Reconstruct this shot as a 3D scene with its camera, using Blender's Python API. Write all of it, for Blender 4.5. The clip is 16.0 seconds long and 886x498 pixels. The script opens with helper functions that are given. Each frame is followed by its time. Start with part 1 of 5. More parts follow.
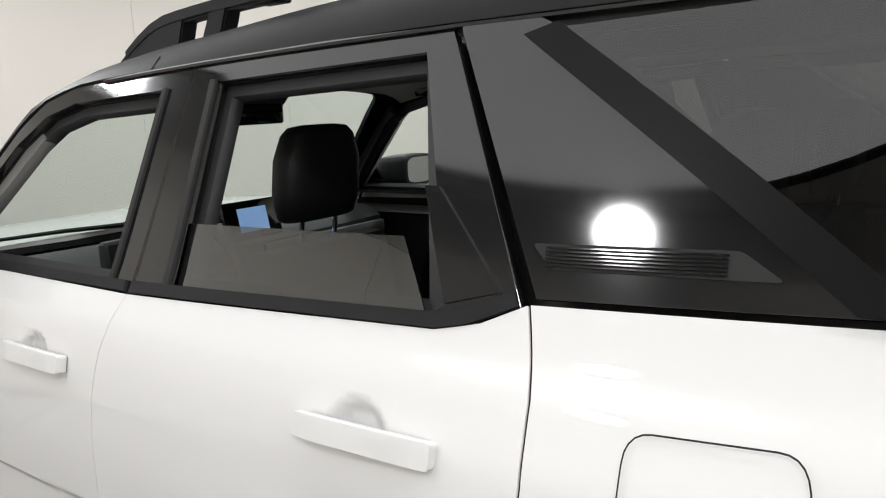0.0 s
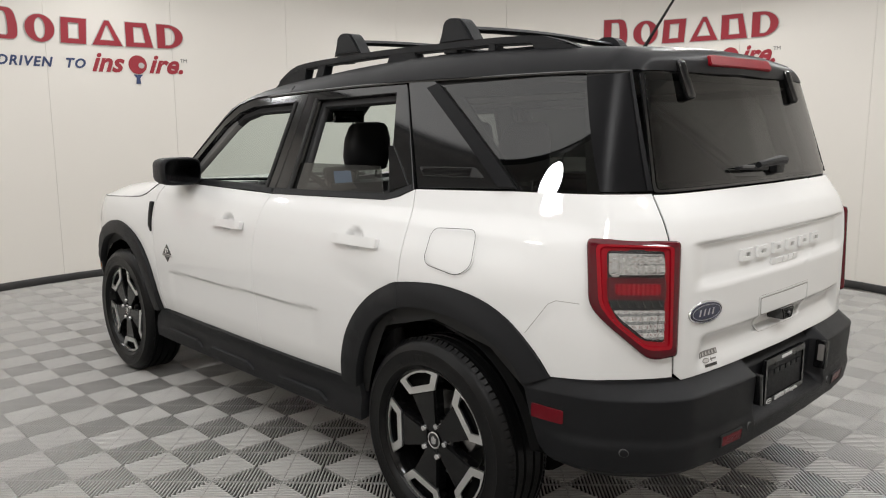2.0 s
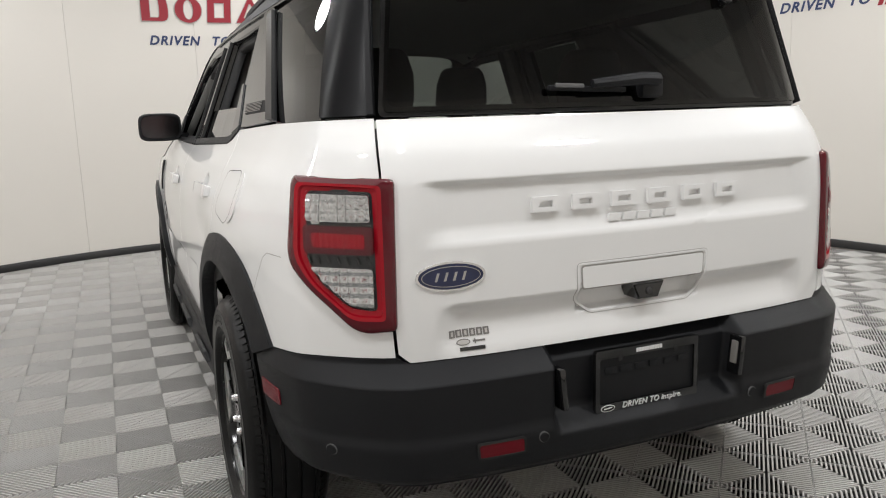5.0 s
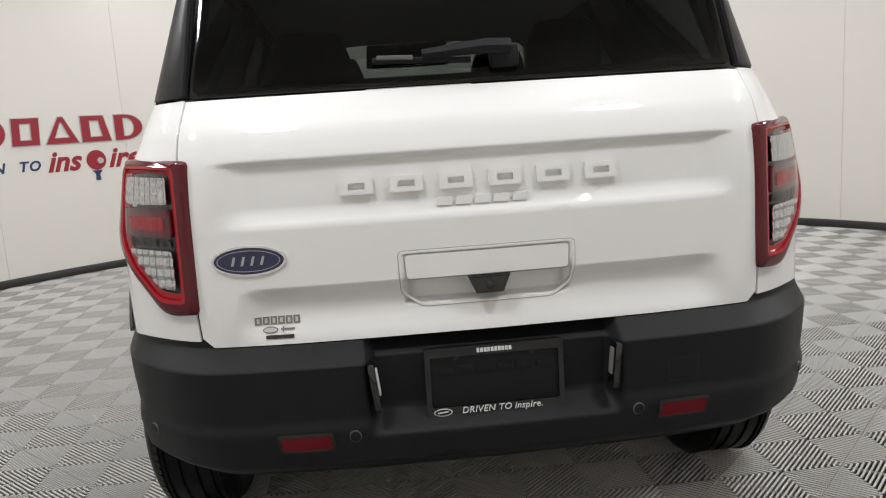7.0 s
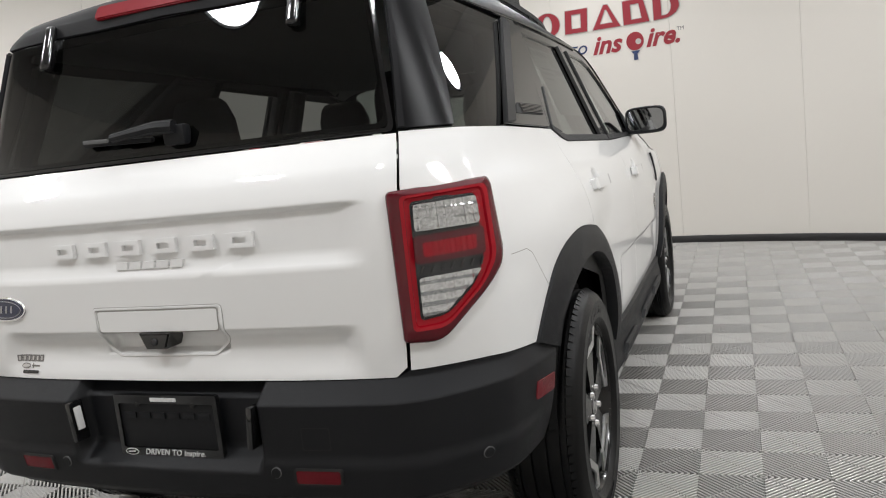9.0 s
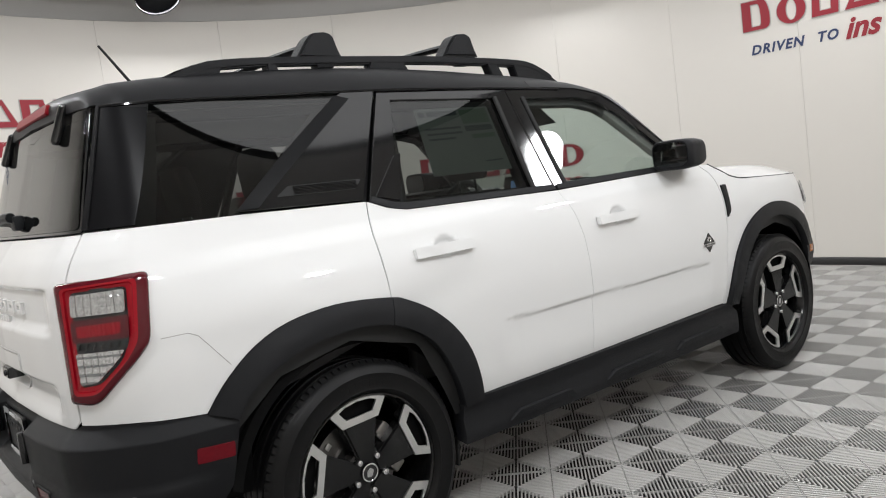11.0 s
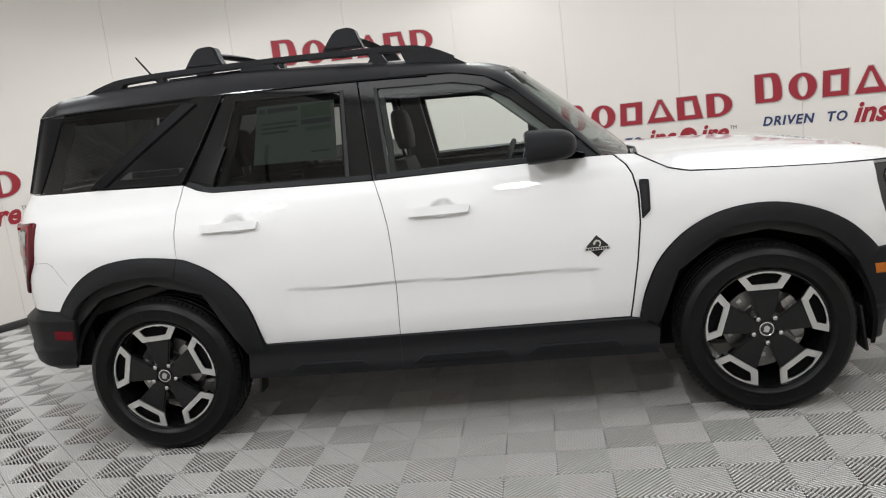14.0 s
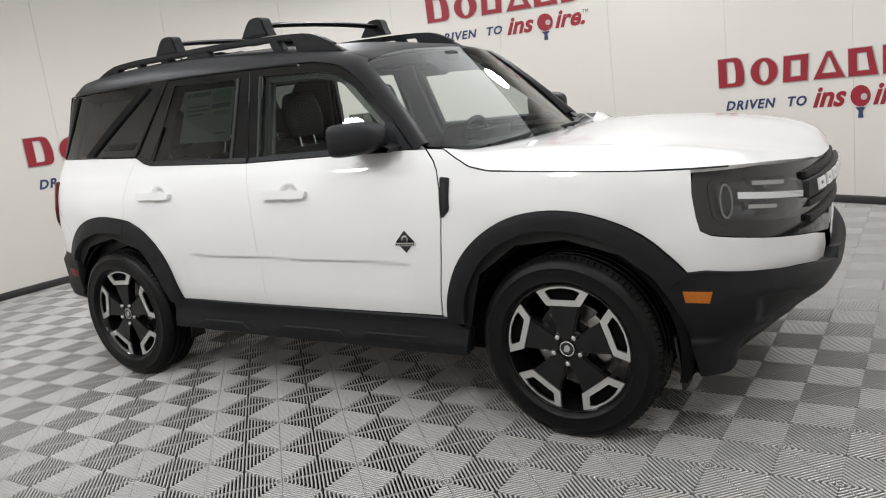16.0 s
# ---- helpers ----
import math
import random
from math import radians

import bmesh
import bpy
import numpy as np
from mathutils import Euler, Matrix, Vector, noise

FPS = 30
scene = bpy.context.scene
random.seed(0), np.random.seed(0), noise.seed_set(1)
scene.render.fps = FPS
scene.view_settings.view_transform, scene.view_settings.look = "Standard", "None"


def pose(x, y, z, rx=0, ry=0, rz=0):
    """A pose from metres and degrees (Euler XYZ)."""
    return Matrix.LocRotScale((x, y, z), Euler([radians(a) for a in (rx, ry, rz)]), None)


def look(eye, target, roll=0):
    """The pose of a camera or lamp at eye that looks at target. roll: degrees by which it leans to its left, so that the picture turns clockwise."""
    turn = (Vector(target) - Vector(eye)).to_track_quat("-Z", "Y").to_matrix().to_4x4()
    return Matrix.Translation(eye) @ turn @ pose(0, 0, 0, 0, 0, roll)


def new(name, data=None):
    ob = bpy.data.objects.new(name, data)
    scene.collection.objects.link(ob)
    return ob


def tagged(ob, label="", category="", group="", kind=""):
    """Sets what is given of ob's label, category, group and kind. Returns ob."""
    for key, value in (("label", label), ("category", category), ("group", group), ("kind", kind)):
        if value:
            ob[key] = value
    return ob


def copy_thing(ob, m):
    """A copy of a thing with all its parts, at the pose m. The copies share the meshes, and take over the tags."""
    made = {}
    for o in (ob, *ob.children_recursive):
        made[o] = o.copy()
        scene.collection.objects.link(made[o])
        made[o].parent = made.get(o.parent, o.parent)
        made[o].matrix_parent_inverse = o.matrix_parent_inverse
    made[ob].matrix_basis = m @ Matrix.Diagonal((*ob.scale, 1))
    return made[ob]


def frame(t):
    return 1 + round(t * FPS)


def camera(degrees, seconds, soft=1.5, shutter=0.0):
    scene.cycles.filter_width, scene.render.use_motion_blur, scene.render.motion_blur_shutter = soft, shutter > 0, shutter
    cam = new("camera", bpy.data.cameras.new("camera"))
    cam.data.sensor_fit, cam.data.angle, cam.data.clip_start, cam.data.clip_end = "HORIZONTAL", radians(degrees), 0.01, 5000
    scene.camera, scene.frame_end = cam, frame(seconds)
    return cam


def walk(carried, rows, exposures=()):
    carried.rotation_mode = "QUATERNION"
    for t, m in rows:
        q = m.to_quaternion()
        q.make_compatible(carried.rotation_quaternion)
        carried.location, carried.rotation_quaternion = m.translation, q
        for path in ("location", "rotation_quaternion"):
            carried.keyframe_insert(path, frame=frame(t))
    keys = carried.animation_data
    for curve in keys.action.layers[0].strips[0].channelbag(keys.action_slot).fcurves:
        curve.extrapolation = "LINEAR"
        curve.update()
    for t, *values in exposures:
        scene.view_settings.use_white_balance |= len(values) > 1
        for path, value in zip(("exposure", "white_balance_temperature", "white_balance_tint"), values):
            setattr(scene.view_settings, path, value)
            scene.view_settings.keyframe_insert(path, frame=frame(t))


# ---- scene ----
cam = camera(59.61, 16.0, 1.1)
PATH = (
    (0.0, -1.667, -0.312, 1.476, 79.53, 2.74, -53.56),
    (0.5, -2.015, -0.712, 1.475, 79.88, 1.54, -51.71),
    (1.0, -2.249, -1.131, 1.444, 80.57, 0.49, -48.98),
    (1.5, -2.531, -1.516, 1.441, 80.67, 0.21, -46.61),
    (2.0, -2.634, -1.866, 1.445, 80.71, 0.23, -43.63),
    (2.5, -2.477, -2.222, 1.420, 81.00, 0.37, -39.61),
    (3.0, -2.087, -2.377, 1.405, 81.15, 0.94, -35.36),
    (3.5, -1.809, -2.507, 1.376, 81.13, 1.22, -31.80),
    (4.0, -1.578, -2.489, 1.335, 80.78, 1.38, -29.00),
    (4.5, -1.382, -2.404, 1.289, 80.31, 1.52, -26.42),
    (5.0, -1.199, -2.329, 1.247, 79.95, 1.72, -23.48),
    (5.5, -0.997, -2.331, 1.216, 79.92, 2.08, -19.65),
    (6.0, -0.802, -2.417, 1.167, 80.71, 2.65, -15.34),
    (6.5, -0.543, -2.430, 1.171, 80.33, 2.99, -10.72),
    (7.0, -0.243, -2.464, 1.162, 80.43, 3.64, -5.61),
    (7.5, 0.124, -2.496, 1.144, 81.15, 4.42, 0.49),
    (8.0, 0.516, -2.478, 1.166, 81.02, 4.93, 6.72),
    (8.5, 0.929, -2.426, 1.178, 81.50, 5.59, 13.58),
    (9.0, 1.350, -2.285, 1.192, 82.46, 6.24, 20.36),
    (9.5, 1.779, -2.128, 1.218, 83.65, 6.79, 27.82),
    (10.0, 2.209, -1.891, 1.223, 84.55, 7.39, 34.96),
    (10.5, 2.605, -1.605, 1.246, 84.91, 7.67, 42.47),
    (11.0, 2.974, -1.253, 1.278, 84.25, 7.52, 50.33),
    (11.5, 3.306, -0.844, 1.312, 83.06, 7.16, 58.36),
    (12.0, 3.597, -0.386, 1.342, 81.85, 6.80, 66.40),
    (12.5, 3.846, 0.112, 1.360, 81.10, 6.67, 74.28),
    (13.0, 4.016, 0.630, 1.353, 80.99, 6.71, 82.01),
    (13.5, 4.155, 1.210, 1.379, 80.42, 6.76, 89.79),
    (14.0, 4.145, 1.800, 1.376, 80.34, 6.69, 96.62),
    (14.5, 4.066, 2.387, 1.352, 80.62, 6.47, 103.76),
    (15.0, 3.918, 2.888, 1.360, 80.17, 6.50, 109.49),
    (15.5, 3.728, 3.388, 1.365, 79.34, 6.50, 115.59),
    (16.0, 3.462, 3.852, 1.363, 78.46, 6.97, 121.96),
)
walk(cam, [(t, pose(x, y, z, rx, ry, rz)) for t, x, y, z, rx, ry, rz in PATH],
     ((0.0, 0.14, 6330, 10), (0.5, -0.12, 6330, 10), (1.0, -0.08, 6370, 10), (2.5, -0.03, 6490, 10), (5.5, 0.0, 6380, 10), (10.0, -0.06, 6310, 10), (12.5, 0.04, 6240, 10), (16.0, 0.0, 6270, 10)))
# ---- light ----
world = bpy.data.worlds.new("studio")
world.use_nodes = True
world.node_tree.nodes["Background"].inputs[0].default_value = (0.9, 0.92, 1.0, 1)
world.node_tree.nodes["Background"].inputs[1].default_value = 0.05
scene.world = world
MID = Vector((0.0, 1.33, 0.0))  # middle of the turntable


def lamp(name, where, aim, size, power, colour=(1.0, 0.992, 0.982)):
    data = bpy.data.lights.new(name, "AREA")
    data.shape, data.size, data.energy, data.color = "DISK", size, power, colour
    ob = new(name, data)
    ob.matrix_world = look(where, aim)
    return ob


# ---- materials ----
def nodes_of(name):
    m = bpy.data.materials.new(name)
    m.use_nodes = True
    t = m.node_tree
    return m, t, t.nodes["Principled BSDF"]


def noise_tex(t, scale, detail=4.0, rough=0.55, space="Object"):
    co = t.nodes.new("ShaderNodeTexCoord")
    n = t.nodes.new("ShaderNodeTexNoise")
    n.inputs["Scale"].default_value, n.inputs["Detail"].default_value, n.inputs["Roughness"].default_value = scale, detail, rough
    t.links.new(co.outputs[space], n.inputs["Vector"])
    return n


def surface(name, colour, rough=0.5, metal=0.0, vary=0.08, scale=6.0, grain=0.0, grain_scale=300.0, coat=0.0, spec=0.5, rough_vary=0.0):
    """A principled surface with slow tone variation and a fine relief."""
    m, t, p = nodes_of(name)
    p.inputs["Roughness"].default_value, p.inputs["Metallic"].default_value = rough, metal
    p.inputs["Specular IOR Level"].default_value = spec
    p.inputs["Coat Weight"].default_value, p.inputs["Coat Roughness"].default_value = coat, 0.03
    n = noise_tex(t, scale)
    ramp = t.nodes.new("ShaderNodeMixRGB")
    lo = tuple(c * (1 - vary) for c in colour)
    hi = tuple(min(1.0, c * (1 + vary)) for c in colour)
    ramp.inputs[1].default_value, ramp.inputs[2].default_value = (*lo, 1), (*hi, 1)
    t.links.new(n.outputs["Fac"], ramp.inputs[0])
    t.links.new(ramp.outputs[0], p.inputs["Base Color"])
    if rough_vary:
        r = t.nodes.new("ShaderNodeMapRange")
        r.inputs["To Min"].default_value, r.inputs["To Max"].default_value = rough - rough_vary, rough + rough_vary
        n2 = noise_tex(t, scale * 3.3)
        t.links.new(n2.outputs["Fac"], r.inputs["Value"])
        t.links.new(r.outputs[0], p.inputs["Roughness"])
    if grain:
        g = noise_tex(t, grain_scale, 2.0)
        b = t.nodes.new("ShaderNodeBump")
        b.inputs["Strength"].default_value, b.inputs["Distance"].default_value = grain, 0.002
        t.links.new(g.outputs["Fac"], b.inputs["Height"])
        t.links.new(b.outputs[0], p.inputs["Normal"])
    return m


def glass(name, tint, rough=0.0, facing=0.055):
    m, t, p = nodes_of(name)
    t.nodes.remove(p)
    out = t.nodes["Material Output"]
    tr, gl, lw, pw, sc, mix = (t.nodes.new("ShaderNode" + k) for k in ("BsdfTransparent", "BsdfGlossy", "LayerWeight", "Math", "MapRange", "MixShader"))
    tr.inputs[0].default_value = (*tint, 1)
    gl.inputs["Roughness"].default_value = rough
    lw.inputs["Blend"].default_value = 0.5
    pw.operation = "POWER"
    pw.inputs[1].default_value = 4.0
    sc.inputs["To Min"].default_value, sc.inputs["To Max"].default_value = facing, 1.0
    t.links.new(lw.outputs["Facing"], pw.inputs[0])
    t.links.new(pw.outputs[0], sc.inputs["Value"])
    t.links.new(sc.outputs[0], mix.inputs[0])
    t.links.new(tr.outputs[0], mix.inputs[1])
    t.links.new(gl.outputs[0], mix.inputs[2])
    t.links.new(mix.outputs[0], out.inputs[0])
    return m


def glow(name, colour, strength):
    m, t, p = nodes_of(name)
    p.inputs["Base Color"].default_value = (*colour, 1)
    p.inputs["Emission Color"].default_value, p.inputs["Emission Strength"].default_value = (*colour, 1), strength
    return m


WHITE = surface("white_paint", (0.78, 0.78, 0.775), 0.38, vary=0.01, scale=2.0, spec=0.2, coat=0.9)
ROOF = surface("black_roof_paint", (0.006, 0.006, 0.007), 0.46, vary=0.1, spec=0.18, rough_vary=0.04)
SATIN = surface("satin_black_panel", (0.006, 0.006, 0.0068), 0.30, vary=0.1, spec=0.11, rough_vary=0.03)
GLOSS = surface("gloss_black_trim", (0.006, 0.006, 0.0065), 0.07, vary=0.1, spec=0.75)
TRIM = surface("grained_black_plastic", (0.0090, 0.0095, 0.0110), 0.48, spec=0.22, vary=0.12, scale=5, grain=0.35, grain_scale=650, rough_vary=0.06)
SEAL = surface("black_rubber_seal", (0.007, 0.007, 0.007), 0.7, vary=0.2)
VOID = surface("dark_inner_shell", (0.006, 0.006, 0.006), 0.9, vary=0.2, spec=0.05)
TYRE = surface("tyre_rubber", (0.0045, 0.0045, 0.0047), 0.36, spec=0.20, vary=0.25, scale=9, grain=0.3, grain_scale=420, rough_vary=0.08)
RIM_BLACK = surface("satin_black_alloy", (0.005, 0.005, 0.0053), 0.16, vary=0.15, spec=0.4)
RIM_CUT = surface("machined_alloy", (0.74, 0.74, 0.73), 0.36, 1.0, vary=0.08, scale=30, grain=0.06, grain_scale=900)
CHROME = surface("chrome", (0.75, 0.75, 0.76), 0.08, 1.0, vary=0.03)
STEEL = surface("brake_steel", (0.30, 0.29, 0.28), 0.38, 1.0, vary=0.25, scale=40)
TINT = glass("privacy_glass", (0.15, 0.158, 0.155), 0.0, 0.075)
BACK_TINT = glass("tailgate_privacy_glass", (0.13, 0.137, 0.134), 0.0, 0.05)
DOOR_TINT = glass("door_privacy_glass", (0.24, 0.258, 0.247), 0.0, 0.07)
CLEAR = glass("clear_glass", (0.80, 0.86, 0.83), 0.0, 0.075)
SCREEN_GLASS = glass("windscreen_glass", (0.72, 0.80, 0.77))
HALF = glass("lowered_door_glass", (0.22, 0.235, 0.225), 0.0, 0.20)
LENS = glass("lamp_lens", (0.95, 0.96, 0.97), 0.0, 0.020)
RED_LENS = surface("red_lamp_plastic", (0.085, 0.0009, 0.006), 0.10, vary=0.1, scale=20, spec=0.4, coat=0.2)
RED_DARK = surface("dark_red_lamp_plastic", (0.20, 0.004, 0.010), 0.34, vary=0.15, scale=14, spec=0.15)
REFLECTOR = surface("red_reflector", (0.13, 0.002, 0.008), 0.18, vary=0.25, scale=90, spec=0.25, grain=0.3, grain_scale=420)
AMBER = surface("amber_reflector", (0.44, 0.13, 0.006), 0.2, vary=0.2, scale=60, grain=0.4, grain_scale=500)
LAMP_SILVER = surface("lamp_reflector", (0.66, 0.66, 0.67), 0.10, 1.0, vary=0.6, scale=140)
RED_GUIDE = surface("bright_red_light_guide", (0.30, 0.003, 0.011), 0.15, vary=0.15, scale=25, spec=0.3)
LAMP_GREY = surface("lamp_grey", (0.022, 0.022, 0.024), 0.2, vary=0.2, scale=20)
HEAD_BOWL = surface("smoked_lamp_reflector", (0.10, 0.10, 0.105), 0.22, 0.85, vary=0.6, scale=30)
# mirror tones darkened to paint in dark reflections, the left one more
MIRROR = surface("darkened_mirror", (0.30, 0.31, 0.32), 0.03, 1.0, vary=0.03)
DARK_REFLECTION_MIRROR = surface("dark_reflection_mirror", (0.08, 0.08, 0.085), 0.10, 1.0, vary=0.03)
BLUE = surface("blue_enamel", (0.006, 0.012, 0.055), 0.15, vary=0.1, coat=0.5)
CLOTH = surface("black_seat_leather", (0.012, 0.012, 0.013), 0.55, vary=0.25, scale=12, grain=0.3, grain_scale=260)
STITCH = surface("grey_trim", (0.10, 0.10, 0.10), 0.6, vary=0.15)
PILLAR = surface("grey_pillar_trim", (0.17, 0.168, 0.16), 0.7, vary=0.08, grain=0.2, grain_scale=400)
LINER = surface("grey_headliner", (0.36, 0.35, 0.33), 0.9, vary=0.06, grain=0.3, grain_scale=500)
DASH = surface("dark_dashboard", (0.018, 0.018, 0.019), 0.6, vary=0.2, grain=0.3)
PAPER = surface("sticker_paper", (0.30, 0.34, 0.31), 0.7, vary=0.04)
INK = surface("sticker_ink", (0.10, 0.12, 0.13), 0.7, vary=0.1)
LED_WHITE = surface("lamp_bar_white", (0.72, 0.72, 0.72), 0.3, vary=0.05)
PALE_GREEN = surface("sticker_green", (0.16, 0.24, 0.17), 0.7, vary=0.1)
BLUE_TAG = surface("blue_tag", (0.12, 0.30, 0.62), 0.6, vary=0.05)
SIGN_RED = surface("sign_red", (0.31, 0.012, 0.025), 0.45, vary=0.06, scale=3)
SIGN_EDGE = surface("sign_silver_edge", (0.50, 0.48, 0.46), 0.5, vary=0.06)
SIGN_BLUE = surface("sign_navy", (0.025, 0.045, 0.13), 0.45, vary=0.06)
SIGN_GREY = surface("sign_grey", (0.18, 0.17, 0.16), 0.5, vary=0.06)
WALL = surface("painted_wall", (0.78, 0.746, 0.692), 0.5, vary=0.025, scale=0.8, grain=0.12, grain_scale=90, rough_vary=0.05)
CEIL = surface("pale_ceiling", (0.62, 0.61, 0.595), 0.8, vary=0.03, scale=0.7)
BASE = surface("black_baseboard", (0.018, 0.017, 0.017), 0.4, vary=0.2)
RIB = surface("grey_floor_tile", (0.47, 0.463, 0.443), 0.22, spec=1.0, vary=0.10, scale=2.2, grain=0.2, grain_scale=260, rough_vary=0.07)
UNDER_FLOOR = surface("dark_under_floor", (0.012, 0.011, 0.010), 0.9, vary=0.2)


# ---- mesh helpers ----
def finish(name, me, mat, parent=None, label="", smooth_faces=True):
    me.materials.append(mat)
    if smooth_faces:
        me.polygons.foreach_set("use_smooth", [True] * len(me.polygons))
    ob = new(name, me)
    ob.parent = parent
    if label:
        tagged(ob, label)
    return ob


def part(name, bm, mat, parent=None, label="", sharp=35.0):
    """Links a bmesh as one mesh object under a thing or a part."""
    bmesh.ops.recalc_face_normals(bm, faces=bm.faces)
    me = bpy.data.meshes.new(name)
    bm.to_mesh(me)
    bm.free()
    ob = finish(name, me, mat, parent, label)
    me.set_sharp_from_angle(angle=radians(sharp))
    return ob


def thing(name, label, category, group="", at=(0, 0, 0)):
    ob = new(name)
    ob.location = at
    return tagged(ob, label, category, group)


def box(bm, size, at=(0, 0, 0), turn=None, bevel=0.0, seg=2):
    """A bevelled block added to bm."""
    r = bmesh.ops.create_cube(bm, size=1.0)
    vs = r["verts"]
    bmesh.ops.scale(bm, vec=size, verts=vs)
    if bevel:
        es = list({e for v in vs for e in v.link_edges})
        g = bmesh.ops.bevel(bm, geom=es, offset=bevel, segments=seg, affect="EDGES", profile=0.6)
        vs = list({v for f in g["faces"] for v in f.verts} | {v for v in vs if v.is_valid})
    m = Matrix.Translation(at) @ (turn.to_4x4() if turn else Matrix.Identity(4))
    bmesh.ops.transform(bm, matrix=m, verts=vs)
    return vs


def block(size, at=(0, 0, 0), turn=None, bevel=0.004, seg=2):
    bm = bmesh.new()
    box(bm, size, at, turn, bevel, seg)
    return bm


def prism(points, lo, hi, bevel=0.0, bm=None):
    """A polygon (x, y) raised from lo to hi along z."""
    own = bm or bmesh.new()
    f = own.faces.new([own.verts.new((x, y, lo)) for x, y in points])
    own.normal_update()
    g = bmesh.ops.extrude_face_region(own, geom=[f])
    top = [v for v in g["geom"] if isinstance(v, bmesh.types.BMVert)]
    bmesh.ops.translate(own, vec=(0, 0, hi - lo), verts=top)
    if bevel:
        tf = [q for q in g["geom"] if isinstance(q, bmesh.types.BMFace)]
        es = {e for q in tf for e in q.edges}
        bmesh.ops.bevel(own, geom=list(es), offset=bevel, segments=2, affect="EDGES")
    return own


def frame_prism(outer, inner, lo, hi, bm=None):
    """A closed frame between two polygons of the same number of corners."""
    bm = bm or bmesh.new()
    n = len(outer)
    rings = [[bm.verts.new((x, y, z)) for x, y in p] for p, z in ((outer, lo), (outer, hi), (inner, hi), (inner, lo))]
    for a, b in zip(rings, rings[1:] + rings[:1]):
        for i in range(n):
            bm.faces.new((a[i], a[(i + 1) % n], b[(i + 1) % n], b[i]))
    return bm


def moved(bm, m):
    bmesh.ops.transform(bm, matrix=m, verts=bm.verts)
    return bm


def lathe(profile, seg=64, bm=None):
    """Turns (radius, x) points about the x axis."""
    bm = bm or bmesh.new()
    rings = []
    for r, x in profile:
        rings.append([bm.verts.new((x, r * math.cos(2 * math.pi * i / seg), r * math.sin(2 * math.pi * i / seg))) for i in range(seg)])
    for a, b in zip(rings, rings[1:]):
        for i in range(seg):
            bm.faces.new((a[i], a[(i + 1) % seg], b[(i + 1) % seg], b[i]))
    return bm


def tube(points, radius, seg=10, bm=None):
    """A round bar along a polyline; radius may be a list."""
    bm = bm or bmesh.new()
    pts = [Vector(p) for p in points]
    rings = []
    for i, p in enumerate(pts):
        d = (pts[min(i + 1, len(pts) - 1)] - pts[max(i - 1, 0)]).normalized()
        a = d.orthogonal().normalized() if i == 0 else (rings[-1][1] - d * rings[-1][1].dot(d)).normalized()
        b = d.cross(a)
        r = radius[i] if isinstance(radius, (list, tuple)) else radius
        rings.append(([bm.verts.new(p + r * (math.cos(2 * math.pi * k / seg) * a + math.sin(2 * math.pi * k / seg) * b)) for k in range(seg)], a))
    for (p, _), (q, _) in zip(rings, rings[1:]):
        for k in range(seg):
            bm.faces.new((p[k], p[(k + 1) % seg], q[(k + 1) % seg], q[k]))
    bm.faces.new(rings[0][0][::-1])
    bm.faces.new(rings[-1][0])
    return bm


def loft(rows, bm=None, thick=0.0):
    """A quad sheet through rows of points; thick > 0 closes it into a slab along its normals."""
    bm = bm or bmesh.new()
    g = [[bm.verts.new(p) for p in r] for r in rows]
    fs = []
    for a, b in zip(g, g[1:]):
        for i in range(len(a) - 1):
            fs.append(bm.faces.new((a[i], a[i + 1], b[i + 1], b[i])))
    if thick:
        bmesh.ops.recalc_face_normals(bm, faces=fs)
        bmesh.ops.solidify(bm, geom=fs, thickness=thick)
    return bm


def rounded(poly, r, n=4):
    """Polygon with its corners rounded by r (a number or one for each corner)."""
    out, k = [], len(poly)
    for i, p in enumerate(poly):
        rad = r[i] if isinstance(r, (list, tuple)) else r
        p = Vector(p)
        a, b = Vector(poly[i - 1]) - p, Vector(poly[(i + 1) % k]) - p
        d = min(rad, 0.45 * a.length, 0.45 * b.length)
        if d < 1e-5:
            out.append(tuple(p))
            continue
        a, b = a.normalized() * d, b.normalized() * d
        for j in range(n + 1):
            s = j / n
            out.append(tuple(p + a * (1 - s) ** 2 + b * s * s))
    return out


def inset(poly, g):
    """Polygon (counter-clockwise) moved inward by g."""
    out, k = [], len(poly)
    for i in range(k):
        p, a, b = Vector(poly[i]), Vector(poly[i - 1]), Vector(poly[(i + 1) % k])
        n1, n2 = (p - a).normalized().orthogonal(), (b - p).normalized().orthogonal()
        n = n1 + n2
        out.append(tuple(p + n * (g / max(0.35, 0.5 * n.length_squared))))
    return out


def ccw(poly):
    area = sum(poly[i - 1][0] * poly[i][1] - poly[i][0] * poly[i - 1][1] for i in range(len(poly)))
    return list(poly) if area > 0 else list(poly)[::-1]


